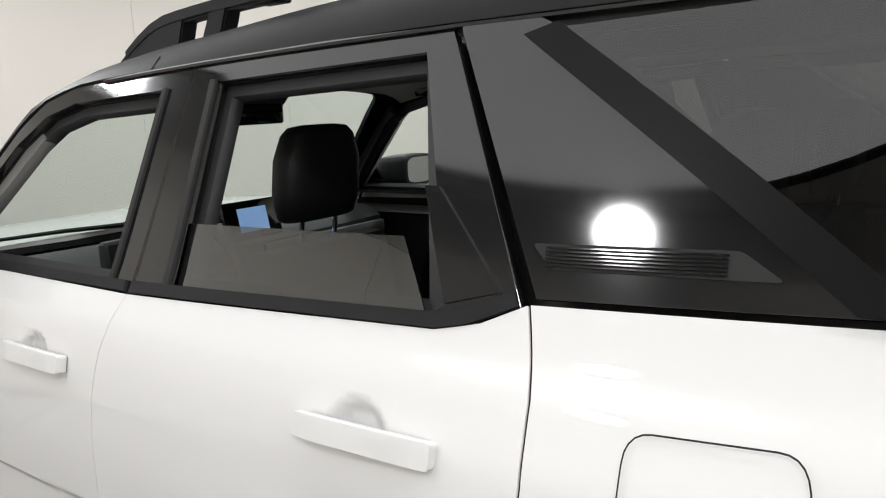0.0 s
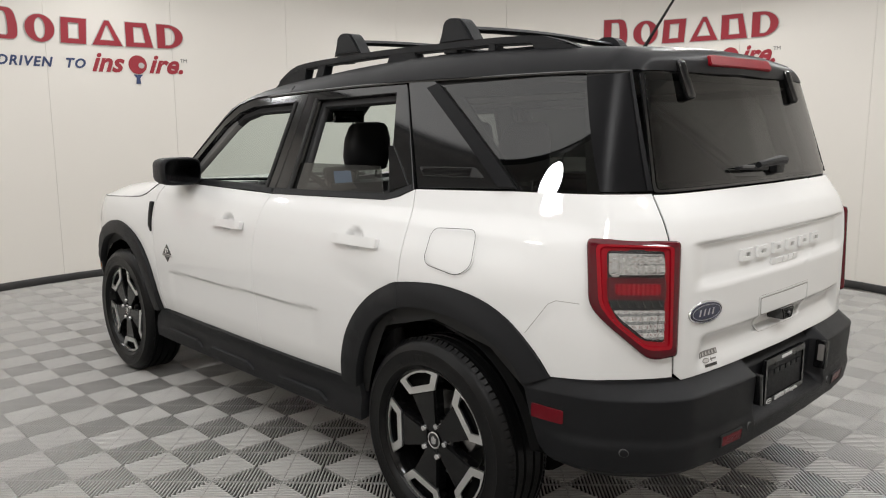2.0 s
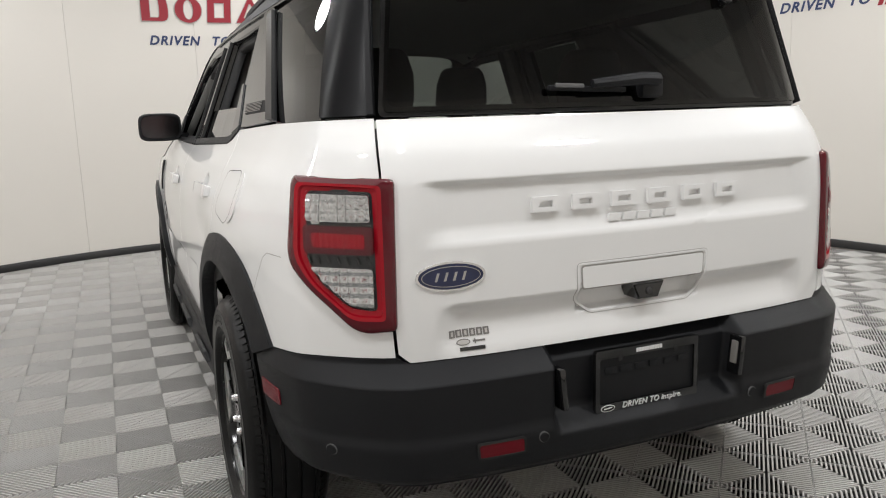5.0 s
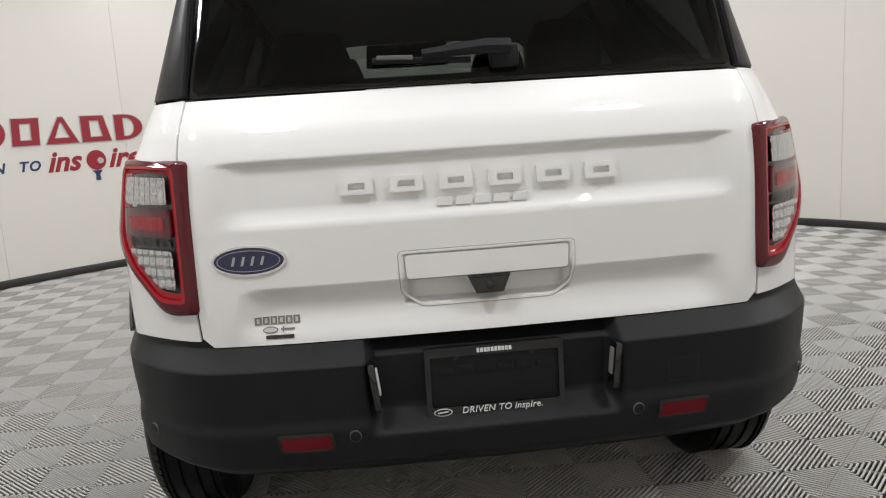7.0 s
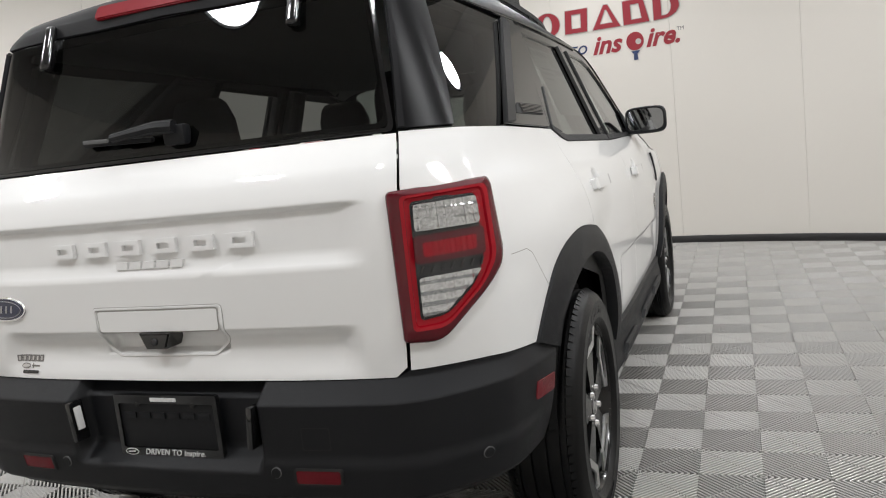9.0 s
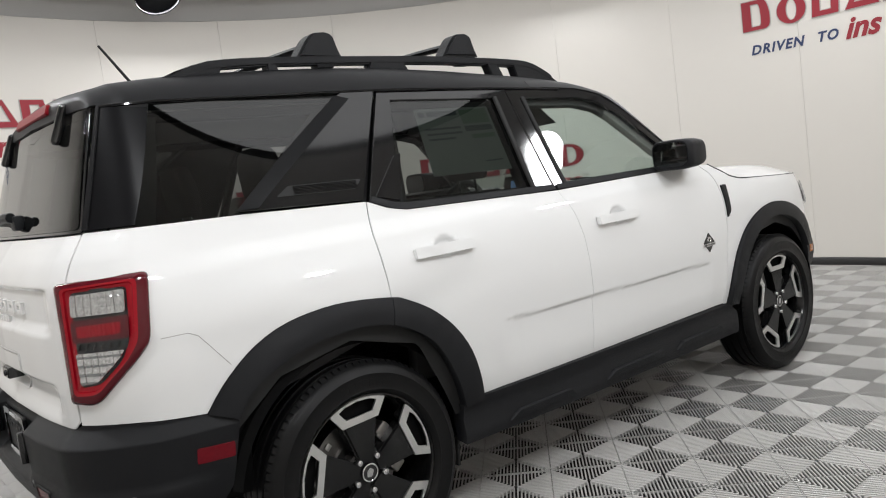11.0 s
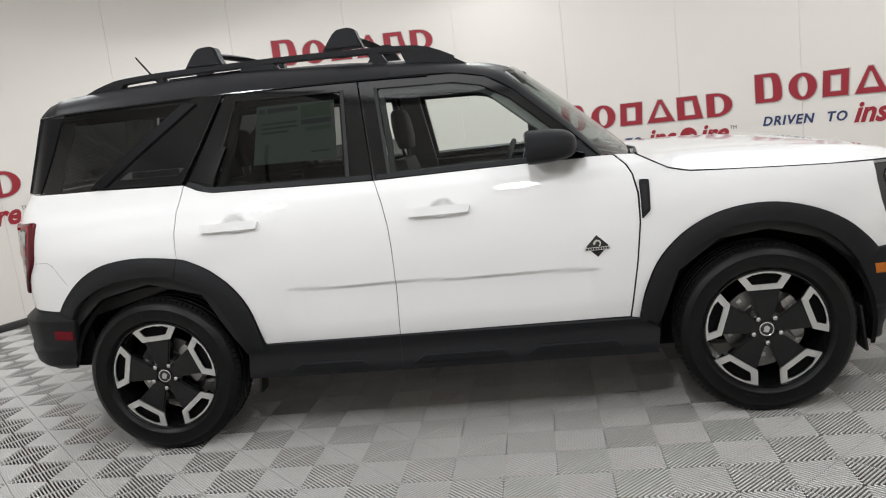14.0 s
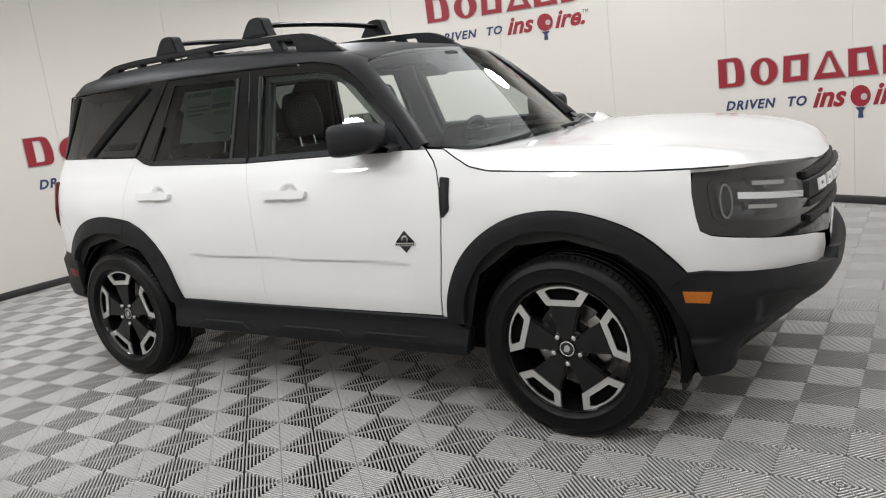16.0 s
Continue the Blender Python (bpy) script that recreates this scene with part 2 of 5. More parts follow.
# plan curve of the lower body (xb, yb) and of the roof edge (xt, yt) by the station u, which is y along the flank
PLAN = (
    (-1.50, 0.000, -0.800, 0.000, -0.595), (-1.15, 0.350, -0.792, 0.320, -0.588), (-0.90, 0.600, -0.768, 0.545, -0.572),
    (-0.84, 0.655, -0.748, 0.585, -0.560), (-0.75, 0.735, -0.695, 0.612, -0.535), (-0.62, 0.830, -0.595, 0.638, -0.480),
    (-0.46, 0.872, -0.450, 0.650, -0.400), (-0.20, 0.900, -0.200, 0.655, -0.200), (0.30, 0.918, 0.300, 0.664, 0.300),
    (1.00, 0.936, 1.000, 0.680, 1.000), (1.90, 0.934, 1.900, 0.685, 1.900), (2.40, 0.925, 2.400, 0.680, 2.400),
    (2.80, 0.905, 2.800, 0.660, 2.800), (3.05, 0.880, 3.050, 0.640, 3.000), (3.25, 0.815, 3.225, 0.600, 3.150),
    (3.40, 0.700, 3.345, 0.520, 3.250), (3.65, 0.450, 3.435, 0.350, 3.320), (3.88, 0.220, 3.470, 0.170, 3.350),
    (4.10, 0.000, 3.480, 0.000, 3.360))
SIDE = ((0.30, 0.0), (0.80, 0.0), (0.92, 0.03), (1.00, 0.08), (1.08, 0.18), (1.15, 0.34), (1.24, 0.49), (1.27, 0.535), (1.55, 0.955), (1.58, 1.0), (1.75, 1.28))
REAR = ((0.30, 0.0), (0.98, 0.0), (1.08, 0.02), (1.15, 0.12), (1.20, 0.28), (1.24, 0.42), (1.27, 0.47), (1.56, 0.936), (1.60, 1.0), (1.75, 1.25))
FRONT = ((0.30, 0.0), (0.75, 0.0), (0.95, 0.15), (1.10, 0.45), (1.75, 1.3))
UNDER = ((0.25, 0.075), (0.40, 0.05), (0.55, 0.014), (0.68, 0.003), (0.78, 0.0), (2.0, 0.0))


def curve(tab, x, k=1):
    """Smooth (monotone cubic) reading of a table."""
    n = len(tab)
    if x <= tab[0][0]:
        return tab[0][k]
    if x >= tab[-1][0]:
        return tab[-1][k]
    i = 0
    while tab[i + 1][0] < x:
        i += 1

    def slope(j):
        a = (tab[j][k] - tab[j - 1][k]) / (tab[j][0] - tab[j - 1][0]) if j > 0 else None
        b = (tab[j + 1][k] - tab[j][k]) / (tab[j + 1][0] - tab[j][0]) if j < n - 1 else None
        if a is None:
            return b
        if b is None:
            return a
        return 0.0 if a * b <= 0 else 2 * a * b / (a + b)

    h = tab[i + 1][0] - tab[i][0]
    s = (x - tab[i][0]) / h
    m0, m1 = slope(i) * h, slope(i + 1) * h
    return ((2 * s ** 3 - 3 * s * s + 1) * tab[i][k] + (s ** 3 - 2 * s * s + s) * m0
            + (3 * s * s - 2 * s ** 3) * tab[i + 1][k] + (s ** 3 - s * s) * m1)


def smooth(a, b, x):
    s = min(1.0, max(0.0, (x - a) / (b - a)))
    return s * s * (3 - 2 * s)


def skin(u, z):
    """A point of the body's outer skin, right half."""
    wr = 1 - smooth(-0.95, -0.45, u)
    wf = smooth(2.9, 3.3, u)
    s = wr * curve(REAR, z) + wf * curve(FRONT, z) + (1 - wr - wf) * curve(SIDE, z)
    xb, yb, xt, yt = (curve(PLAN, u, k) for k in (1, 2, 3, 4))
    x, y = xb + (xt - xb) * s, yb + (yt - yb) * s
    e = curve(UNDER, z)
    return x * (1 - e * 0.95), y + (e * 0.5 * wr) - e * 0.5 * wf, z


def flank(side):
    """Maps (u, z) onto the skin of one half of the body; side is 1 for the right, -1 for the left."""
    def f(u, z):
        x, y, z = skin(u, z)
        return Vector((x * side, y, z))
    return f


def tail(a, z):
    """Maps (a, z) onto the tail, a measured across from the middle, positive to the right."""
    x, y, z = skin(-1.5 + abs(a), z)
    return Vector((x if a >= 0 else -x, y, z))


def nose(a, z):
    x, y, z = skin(4.1 - abs(a), z)
    return Vector((x if a >= 0 else -x, y, z))


def sheet(name, polys, fmap, mat, parent, lift=0.0, thick=0.018, step=0.06, flip=False, label="", gap=0.0, disp=None, faces=None, cuts=((), ())):
    """A panel: the polygon in (a, b), cut into a grid, laid on the skin with a folded rim of the given depth."""
    bm = bmesh.new()
    if faces is None:
        p = ccw(polys)
        if gap:
            p = inset(p, gap)
        f = bm.faces.new([bm.verts.new((a, b, 0)) for a, b in p])
        bm.normal_update()
        bmesh.ops.triangulate(bm, faces=[f], ngon_method="EAR_CLIP")
    else:
        vs = [bm.verts.new((a, b, 0)) for a, b in polys]
        for q in faces:
            bm.faces.new([vs[i] for i in q])
        bmesh.ops.recalc_face_normals(bm, faces=bm.faces)
        if bm.faces[:][0].normal.z < 0:
            bmesh.ops.reverse_faces(bm, faces=bm.faces)
    for k in (0, 1):
        for c in cuts[k]:
            bmesh.ops.bisect_plane(bm, geom=bm.verts[:] + bm.edges[:] + bm.faces[:], dist=1e-5, plane_co=(c, c, 0), plane_no=(1, 0, 0) if k == 0 else (0, 1, 0))
        lo, hi = min(v.co[k] for v in bm.verts), max(v.co[k] for v in bm.verts)
        c = math.floor(lo / step) * step + step
        while c < hi - 1e-4:
            if c > lo + 1e-4:
                no = (1, 0, 0) if k == 0 else (0, 1, 0)
                bmesh.ops.bisect_plane(bm, geom=bm.verts[:] + bm.edges[:] + bm.faces[:], dist=1e-5, plane_co=(c, c, 0), plane_no=no)
            c += step
    bmesh.ops.dissolve_degenerate(bm, dist=1e-5, edges=bm.edges)
    sg = -1 if flip else 1

    def full(a, b):
        p = fmap(a, b)
        h = 0.004
        n = ((fmap(a + h, b) - p).cross(fmap(a, b + h) - p)).normalized() * sg
        d = lift + (disp(a, b) if disp else 0.0)
        return p + n * d, n

    pts, nos = {}, {}
    bm.verts.ensure_lookup_table()
    bm.verts.index_update()
    for v in bm.verts:
        a, b = v.co.x, v.co.y
        p, n = full(a, b)
        if disp:
            h = 0.003
            n = ((full(a + h, b)[0] - full(a - h, b)[0]).cross(full(a, b + h)[0] - full(a, b - h)[0])).normalized() * sg
        pts[v.index], nos[v.index] = p, n
    verts = [pts[v.index] for v in bm.verts]
    normals = [nos[v.index] for v in bm.verts]
    out = [[v.index for v in f.verts] for f in bm.faces]
    if flip:
        out = [f[::-1] for f in out]
    if thick:
        for e in bm.edges:
            if len(e.link_faces) == 1:
                f = e.link_faces[0]
                i, j = [lp.vert.index for lp in f.loops if lp.edge == e][0], None
                j = e.other_vert(bm.verts[i]).index
                if flip:
                    i, j = j, i
                k = len(verts)
                out_n = (pts[j] - pts[i]).cross(nos[i]).normalized()
                verts += [pts[i], pts[j], pts[j] - nos[j] * thick, pts[i] - nos[i] * thick]
                soft = (out_n + nos[i]).normalized()
                normals += [soft, soft, out_n, out_n]
                out.append([k + 1, k, k + 3, k + 2])
    bm.free()
    me = bpy.data.meshes.new(name)
    me.from_pydata(verts, [], out)
    ob = finish(name, me, mat, parent, label)
    me.normals_split_custom_set_from_vertices(normals)
    return ob


def ring_faces(n):
    return [(i, (i + 1) % n, n + (i + 1) % n, n + i) for i in range(n)]


def ring(name, outer, inner, fmap, mat, parent, **kw):
    return sheet(name, list(outer) + list(inner), fmap, mat, parent, faces=ring_faces(len(outer)), **kw)


# ---- the round booth ----
def wall_radius(deg):
    """Inner radius of the booth by the bearing from the turntable's middle."""
    deg = deg % 360
    return 4.62 - 0.24 * smooth(40, 75, deg) * (1 - smooth(195, 225, deg))


def on_wall(deg, z, off=0.0):
    r = wall_radius(deg) - off
    return Vector((MID.x + r * math.cos(radians(deg)), MID.y + r * math.sin(radians(deg)), z))


WALL_TOP = 3.02
ROOM_TOP = 3.62
wall = tagged(new("wall_round"), "cream painted round booth wall of flush vertical panels", "wall", kind="structure")
PANEL_DEG = 15.0
for k in range(24):
    d0, d1 = k * PANEL_DEG + 0.014 + 4.0, (k + 1) * PANEL_DEG - 0.014 + 4.0
    n = 6
    bm = bmesh.new()
    arc = [d0 + (d1 - d0) * i / n for i in range(n + 1)]
    inner = [[bm.verts.new(on_wall(d, z)) for d in arc] for z in (-0.024, WALL_TOP)]
    outer = [[bm.verts.new(on_wall(d, z, -0.08)) for d in arc] for z in (-0.024, WALL_TOP)]
    for i in range(n):
        bm.faces.new((inner[0][i], inner[0][i + 1], inner[1][i + 1], inner[1][i]))
        bm.faces.new((outer[0][i + 1], outer[0][i], outer[1][i], outer[1][i + 1]))
        bm.faces.new((inner[1][i], inner[1][i + 1], outer[1][i + 1], outer[1][i]))
        bm.faces.new((inner[0][i + 1], inner[0][i], outer[0][i], outer[0][i + 1]))
    for i in (0, n):
        bm.faces.new((inner[0][i], inner[1][i], outer[1][i], outer[0][i]))
    part("panel", bm, WALL, wall, sharp=30)
backing = bmesh.new()
loft([[on_wall(d, z, -0.085) for d in range(0, 361, 6)] for z in (-0.024, WALL_TOP)], backing)
part("backing", backing, WALL, wall)

part("upper_band", loft([[on_wall(d, z, off) for d in range(0, 361, 6)] for off, z in ((0.0, WALL_TOP + 0.002), (-0.10, WALL_TOP + 0.002), (-0.12, ROOM_TOP + 0.01))]), CEIL, wall, "pale band above the cream panels")
bm = bmesh.new()
rows = [[on_wall(d, z, off) for d in range(0, 361, 4)] for off, z in ((0.003, 0.0), (0.022, 0.0), (0.022, 0.052), (0.016, 0.064), (0.003, 0.066))]
loft(rows, bm)
tagged(part("baseboard", bm, BASE), "black rubber baseboard round the booth wall", "baseboard", kind="structure")

bm = bmesh.new()
c = bm.verts.new((MID.x, MID.y, ROOM_TOP))
edge = [bm.verts.new(on_wall(d, ROOM_TOP, -0.16)) for d in range(0, 360, 4)]
for i in range(len(edge)):
    bm.faces.new((c, edge[i], edge[(i + 1) % len(edge)]))
g = bmesh.ops.extrude_face_region(bm, geom=bm.faces[:])
bmesh.ops.translate(bm, vec=(0, 0, 0.1), verts=[v for v in g["geom"] if isinstance(v, bmesh.types.BMVert)])
tagged(part("ceiling", bm, CEIL), "plain pale ceiling over the booth", "ceiling", kind="structure")

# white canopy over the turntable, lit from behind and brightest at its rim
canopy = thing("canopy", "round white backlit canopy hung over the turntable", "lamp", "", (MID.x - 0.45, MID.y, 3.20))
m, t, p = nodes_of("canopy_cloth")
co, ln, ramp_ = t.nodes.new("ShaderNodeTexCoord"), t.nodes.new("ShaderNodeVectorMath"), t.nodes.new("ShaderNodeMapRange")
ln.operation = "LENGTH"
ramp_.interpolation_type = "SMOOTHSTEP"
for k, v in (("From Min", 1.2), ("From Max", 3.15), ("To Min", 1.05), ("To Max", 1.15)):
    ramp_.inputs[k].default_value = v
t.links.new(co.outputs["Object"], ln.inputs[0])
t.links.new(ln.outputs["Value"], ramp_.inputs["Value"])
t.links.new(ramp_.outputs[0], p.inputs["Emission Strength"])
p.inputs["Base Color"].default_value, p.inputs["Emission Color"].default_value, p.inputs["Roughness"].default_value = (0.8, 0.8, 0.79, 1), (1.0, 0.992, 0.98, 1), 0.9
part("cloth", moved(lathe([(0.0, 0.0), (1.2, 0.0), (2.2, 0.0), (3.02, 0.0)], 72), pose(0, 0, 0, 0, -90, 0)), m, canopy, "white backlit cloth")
part("canopy_frame", moved(lathe([(3.02, 0.004), (3.02, -0.02), (3.08, -0.02), (3.08, 0.09), (0.0, 0.09)], 72), pose(0, 0, 0, 0, -90, 0)), TRIM, canopy, "black canopy frame")
for k in range(6):
    a = radians(60 * k + 15)
    part("hanger", tube([(2.9 * math.cos(a), 2.9 * math.sin(a), 0.085), (2.9 * math.cos(a), 2.9 * math.sin(a), ROOM_TOP - 3.20)], 0.012, 8), TRIM, canopy)

# round studio lamps hung near the wall, facing down
for d, r, h, watts in ((178, 3.92, 3.16, 20), (222, 3.92, 3.16, 24), (252, 3.42, 3.24, 24), (290, 3.42, 3.24, 24), (327, 3.92, 3.16, 34), (4, 3.92, 3.16, 37), (44, 3.92, 3.16, 24), (88, 3.92, 3.16, 20), (122, 3.92, 3.16, 18)):
    at = Vector((MID.x + r * math.cos(radians(d)), MID.y + r * math.sin(radians(d)), h))
    down = Vector(((MID.x - at.x) * 0.8 / r, (MID.y - at.y) * 0.8 / r, -1.0))
    m = look(at, at + down)
    fix = thing("studio_lamp", "round black studio lamp with a glowing face, hung from the ceiling", "lamp", "round lamps round the booth", at)
    local = Matrix.Translation(-at) @ m
    part("housing", moved(lathe([(0.0, -0.10), (0.12, -0.10), (0.17, -0.06), (0.205, 0.0), (0.21, 0.03), (0.20, 0.03), (0.195, 0.0)], 40), local @ pose(0, 0, 0, 0, 90, 0)), TRIM, fix)
    part("hanger", tube([(0, 0, 0), (0, 0, ROOM_TOP - at.z)], 0.015, 8), TRIM, fix)
    lamp("area_lamp", at + (m.to_3x3() @ Vector((0, 0, -0.012))), at + down, 0.38, watts)


# ---- signs on the wall ----
def bent(bm, deg, z):
    """Lays a flat drawing (x along the wall to the right as seen from inside, y up, z off the wall) on the round wall."""
    for v in bm.verts:
        x, y, off = v.co
        v.co = on_wall(deg - math.degrees(x / wall_radius(deg)), z + y, 0.002 + off)
    return bm


def fine(bm, length=0.12):
    xs = [v.co.x for v in bm.verts]
    c = min(xs) + length
    while c < max(xs):
        bmesh.ops.bisect_plane(bm, geom=bm.verts[:] + bm.edges[:] + bm.faces[:], dist=1e-5, plane_co=(c, 0, 0), plane_no=(1, 0, 0))
        c += length
    return bm


def words(text, size, shear=0.0, spacing=1.0, bold=0.0):
    """Letters of the built-in font as a thin solid bmesh, from x = 0."""
    cu = bpy.data.curves.new("text", "FONT")
    cu.body, cu.size, cu.extrude, cu.shear, cu.space_character, cu.resolution_u, cu.offset = text, size, 0.0015, shear, spacing, 3, size * bold
    ob = bpy.data.objects.new("text", cu)
    me = bpy.data.meshes.new_from_object(ob)
    bm = bmesh.new()
    bm.from_mesh(me)
    bpy.data.objects.remove(ob)
    bpy.data.meshes.remove(me)
    bpy.data.curves.remove(cu)
    return bm


def letters(bm):
    """Splits a word into one bmesh a letter; a dot stays with its stem."""
    bm.verts.ensure_lookup_table()
    seen, groups = set(), []
    for v in bm.verts:
        if v.index in seen:
            continue
        stack, island = [v], set()
        while stack:
            w = stack.pop()
            if w.index not in island:
                island.add(w.index)
                stack += [e.other_vert(w) for e in w.link_edges]
        seen |= island
        xs = [bm.verts[i].co.x for i in island]
        groups.append([min(xs), max(xs), island])
    groups.sort(key=lambda g: g[0])
    joined = []
    for g in groups:
        if joined and min(g[1], joined[-1][1]) - g[0] > 0.5 * min(g[1] - g[0], joined[-1][1] - joined[-1][0]):
            joined[-1] = [joined[-1][0], max(g[1], joined[-1][1]), joined[-1][2] | g[2]]
        else:
            joined.append(g)
    out = []
    for lo, hi, keep in joined:
        c = bm.copy()
        c.verts.ensure_lookup_table()
        bmesh.ops.delete(c, geom=[v for v in c.verts if v.index not in keep], context="VERTS")
        out.append(c)
    bm.free()
    return out


def ellipse(cx, cy, rx, ry, n=24, a0=0.0, a1=360.0):
    return [(cx + rx * math.cos(radians(a0 + (a1 - a0) * i / n)), cy + ry * math.sin(radians(a0 + (a1 - a0) * i / n))) for i in range(n + (0 if a1 - a0 >= 360 else 1))]


def name_shapes(w, h):
    """Six plain open shapes that stand for a name, each as outer and inner outline: the first taller, the others of one height."""
    s = w / 6.15
    a = 0.86 * s
    big = h * 1.17
    k = lambda i: i * s * 1.045 + 0.02 * (i > 0)

    def pair(poly, side, flat, r=0.0):
        poly = ccw(poly)
        cx = 0.5 * (min(p[0] for p in poly) + max(p[0] for p in poly))
        cy = 0.5 * (min(p[1] for p in poly) + max(p[1] for p in poly))
        wx, wy = max(p[0] for p in poly) - cx, max(p[1] for p in poly) - cy
        return poly, [(cx + (x - cx) * (1 - side / wx), cy + (y - cy) * (1 - flat / wy)) for x, y in poly]

    return [
        pair(rounded([(0, 0), (a, 0), (a * 1.02, big * 0.5), (a * 0.9, big), (0, big)], [0, a * 0.4, a * 0.15, a * 0.4, 0], 4), 0.078, 0.032),
        pair(ellipse(k(1) + a / 2, h / 2, a * 0.52, h * 0.53, 32), 0.078, 0.028),
        pair([(k(2), 0), (k(2) + a * 0.92, 0), (k(2) + a * 0.98, h), (k(2) + a * 0.06, h)], 0.068, 0.042),
        pair([(k(3) - a * 0.06, 0), (k(3) + a * 1.08, 0), (k(3) + a * 0.60, h), (k(3) + a * 0.44, h)], 0.072, 0.046),
        pair([(k(4), 0), (k(4) + a * 1.04, 0), (k(4) + a * 0.82, h), (k(4), h)], 0.072, 0.040),
        pair([(k(5), 0)] + ellipse(k(5) + a * 0.36, h / 2, a * 0.66, h / 2, 14, -90, 90) + [(k(5), h)], 0.074, 0.030)]


def wall_sign(deg_left, z, group="dealer signs on the wall"):
    """A red name in plain shapes over the slogan; deg_left is the bearing of its left end, z its foot line."""
    sign = thing("wall_sign", "red and navy dealer sign lettered on the cream wall", "sign", group)
    W, Hh = 1.72, 0.225
    for outer, inner in name_shapes(W, Hh):
        for mat, grow, lo, hi, nm in ((SIGN_EDGE, 0.007, 0.0, 0.006, "silver_edge"), (SIGN_RED, 0.0, 0.004, 0.010, "red_shape")):
            bm = frame_prism(inset(outer, -grow) if grow else outer, inset(inner, grow) if grow else inner, lo, hi)
            bmesh.ops.triangulate(bm, faces=bm.faces[:])
            part(nm, bent(fine(bm), deg_left, z), mat, sign)
    for text, x in (("DRIVEN", 0.05), ("TO", 0.625)):
        bm = words(text, 0.118, 0.25, 1.17, 0.028)
        bmesh.ops.translate(bm, vec=(x, -0.215, 0.002), verts=bm.verts)
        for one in letters(bm):
            part("letter", bent(fine(one), deg_left, z), SIGN_BLUE, sign, "navy slanted capital")
    for text, x in (("ins", 0.86), ("ire.", 1.385)):
        bm = words(text, 0.245, 0.35, 1.02, 0.03)
        bmesh.ops.translate(bm, vec=(x, -0.235, 0.002), verts=bm.verts)
        for one in letters(bm):
            part("letter", bent(fine(one), deg_left, z), SIGN_RED, sign, "red slanted letter of the slogan")
    part("paddle", bent(fine(prism(ellipse(1.285, -0.165, 0.085, 0.088), 0, 0.006)), deg_left, z), SIGN_RED, sign, "red round paddle in the slogan")
    part("ball", bent(prism(ellipse(1.318, -0.172, 0.028, 0.028, 14), 0.006, 0.009), deg_left, z), SIGN_EDGE, sign, "pale ball on the paddle")
    part("paddle_handle", bent(prism([(1.262, -0.345), (1.306, -0.345), (1.300, -0.290), (1.328, -0.258), (1.242, -0.258), (1.268, -0.290)], 0, 0.006), deg_left, z), SIGN_BLUE, sign, "navy handle of the paddle")
    bm = words("TM", 0.05)
    bmesh.ops.translate(bm, vec=(1.69, -0.13, 0.0), verts=bm.verts)
    for one in letters(bm):
        part("trade_mark", bent(one, deg_left, z), SIGN_GREY, sign)
    return sign


for deg_left, z in ((100.2, 2.17), (21.0, 2.22), (144.5, 1.16), (170.0, 1.07), (209.0, 2.10), (263.0, 1.14)):
    wall_sign(deg_left, z)

# ---- the car ----
car = thing("car", "white compact off-road car with a black roof and black cladding", "car")
HUB_Z, FRONT_Y, TYRE_R = 0.356, 2.67, 0.360
REAR_ARC_OUT = [(-0.485, 0.69), (-0.43, 0.757), (-0.345, 0.83), (-0.245, 0.882), (-0.13, 0.907), (0.0, 0.912), (0.165, 0.893), (0.227, 0.873), (0.318, 0.821), (0.404, 0.741), (0.462, 0.645), (0.49, 0.54), (0.505, 0.462)]
REAR_ARC_IN = [(-0.40, 0.66), (-0.355, 0.725), (-0.25, 0.783), (-0.14, 0.816), (-0.02, 0.828), (0.06, 0.826), (0.145, 0.808), (0.21, 0.781), (0.285, 0.73), (0.335, 0.665), (0.375, 0.585), (0.40, 0.52), (0.42, 0.455)]
FRONT_ARC_OUT = [(2.16, 0.45), (2.186, 0.56), (2.24, 0.68), (2.315, 0.768), (2.41, 0.834), (2.52, 0.876), (2.648, 0.891), (2.773, 0.879), (2.893, 0.841), (2.99, 0.788), (3.075, 0.715), (3.135, 0.65)]
FRONT_ARC_IN = [(2.235, 0.44), (2.262, 0.55), (2.31, 0.64), (2.37, 0.715), (2.447, 0.769), (2.55, 0.81), (2.665, 0.82), (2.78, 0.803), (2.88, 0.765), (2.95, 0.715), (3.01, 0.651), (3.045, 0.60)]


def denser(pts, n=3):
    """A smooth arc through the given points, n steps for each span."""
    out = []
    for i in range(len(pts) - 1):
        p0, p1, p2, p3 = (Vector(pts[min(max(j, 0), len(pts) - 1)]) for j in (i - 1, i, i + 1, i + 2))
        for k in range(n):
            t = k / n
            out.append(tuple(0.5 * (2 * p1 + (p2 - p0) * t + (2 * p0 - 5 * p1 + 4 * p2 - p3) * t * t + (3 * p1 - p0 - 3 * p2 + p3) * t ** 3)))
    return out + [tuple(pts[-1])]


REAR_ARC_OUT, REAR_ARC_IN, FRONT_ARC_OUT, FRONT_ARC_IN = denser(REAR_ARC_OUT), denser(REAR_ARC_IN), denser(FRONT_ARC_OUT), denser(FRONT_ARC_IN)
GAP_B = [(1.126, 0.462), (1.132, 0.54), (1.138, 0.65), (1.141, 0.75), (1.140, 0.86), (1.135, 0.945), (1.118, 1.04), (1.100, 1.10), (1.085, 1.143)]


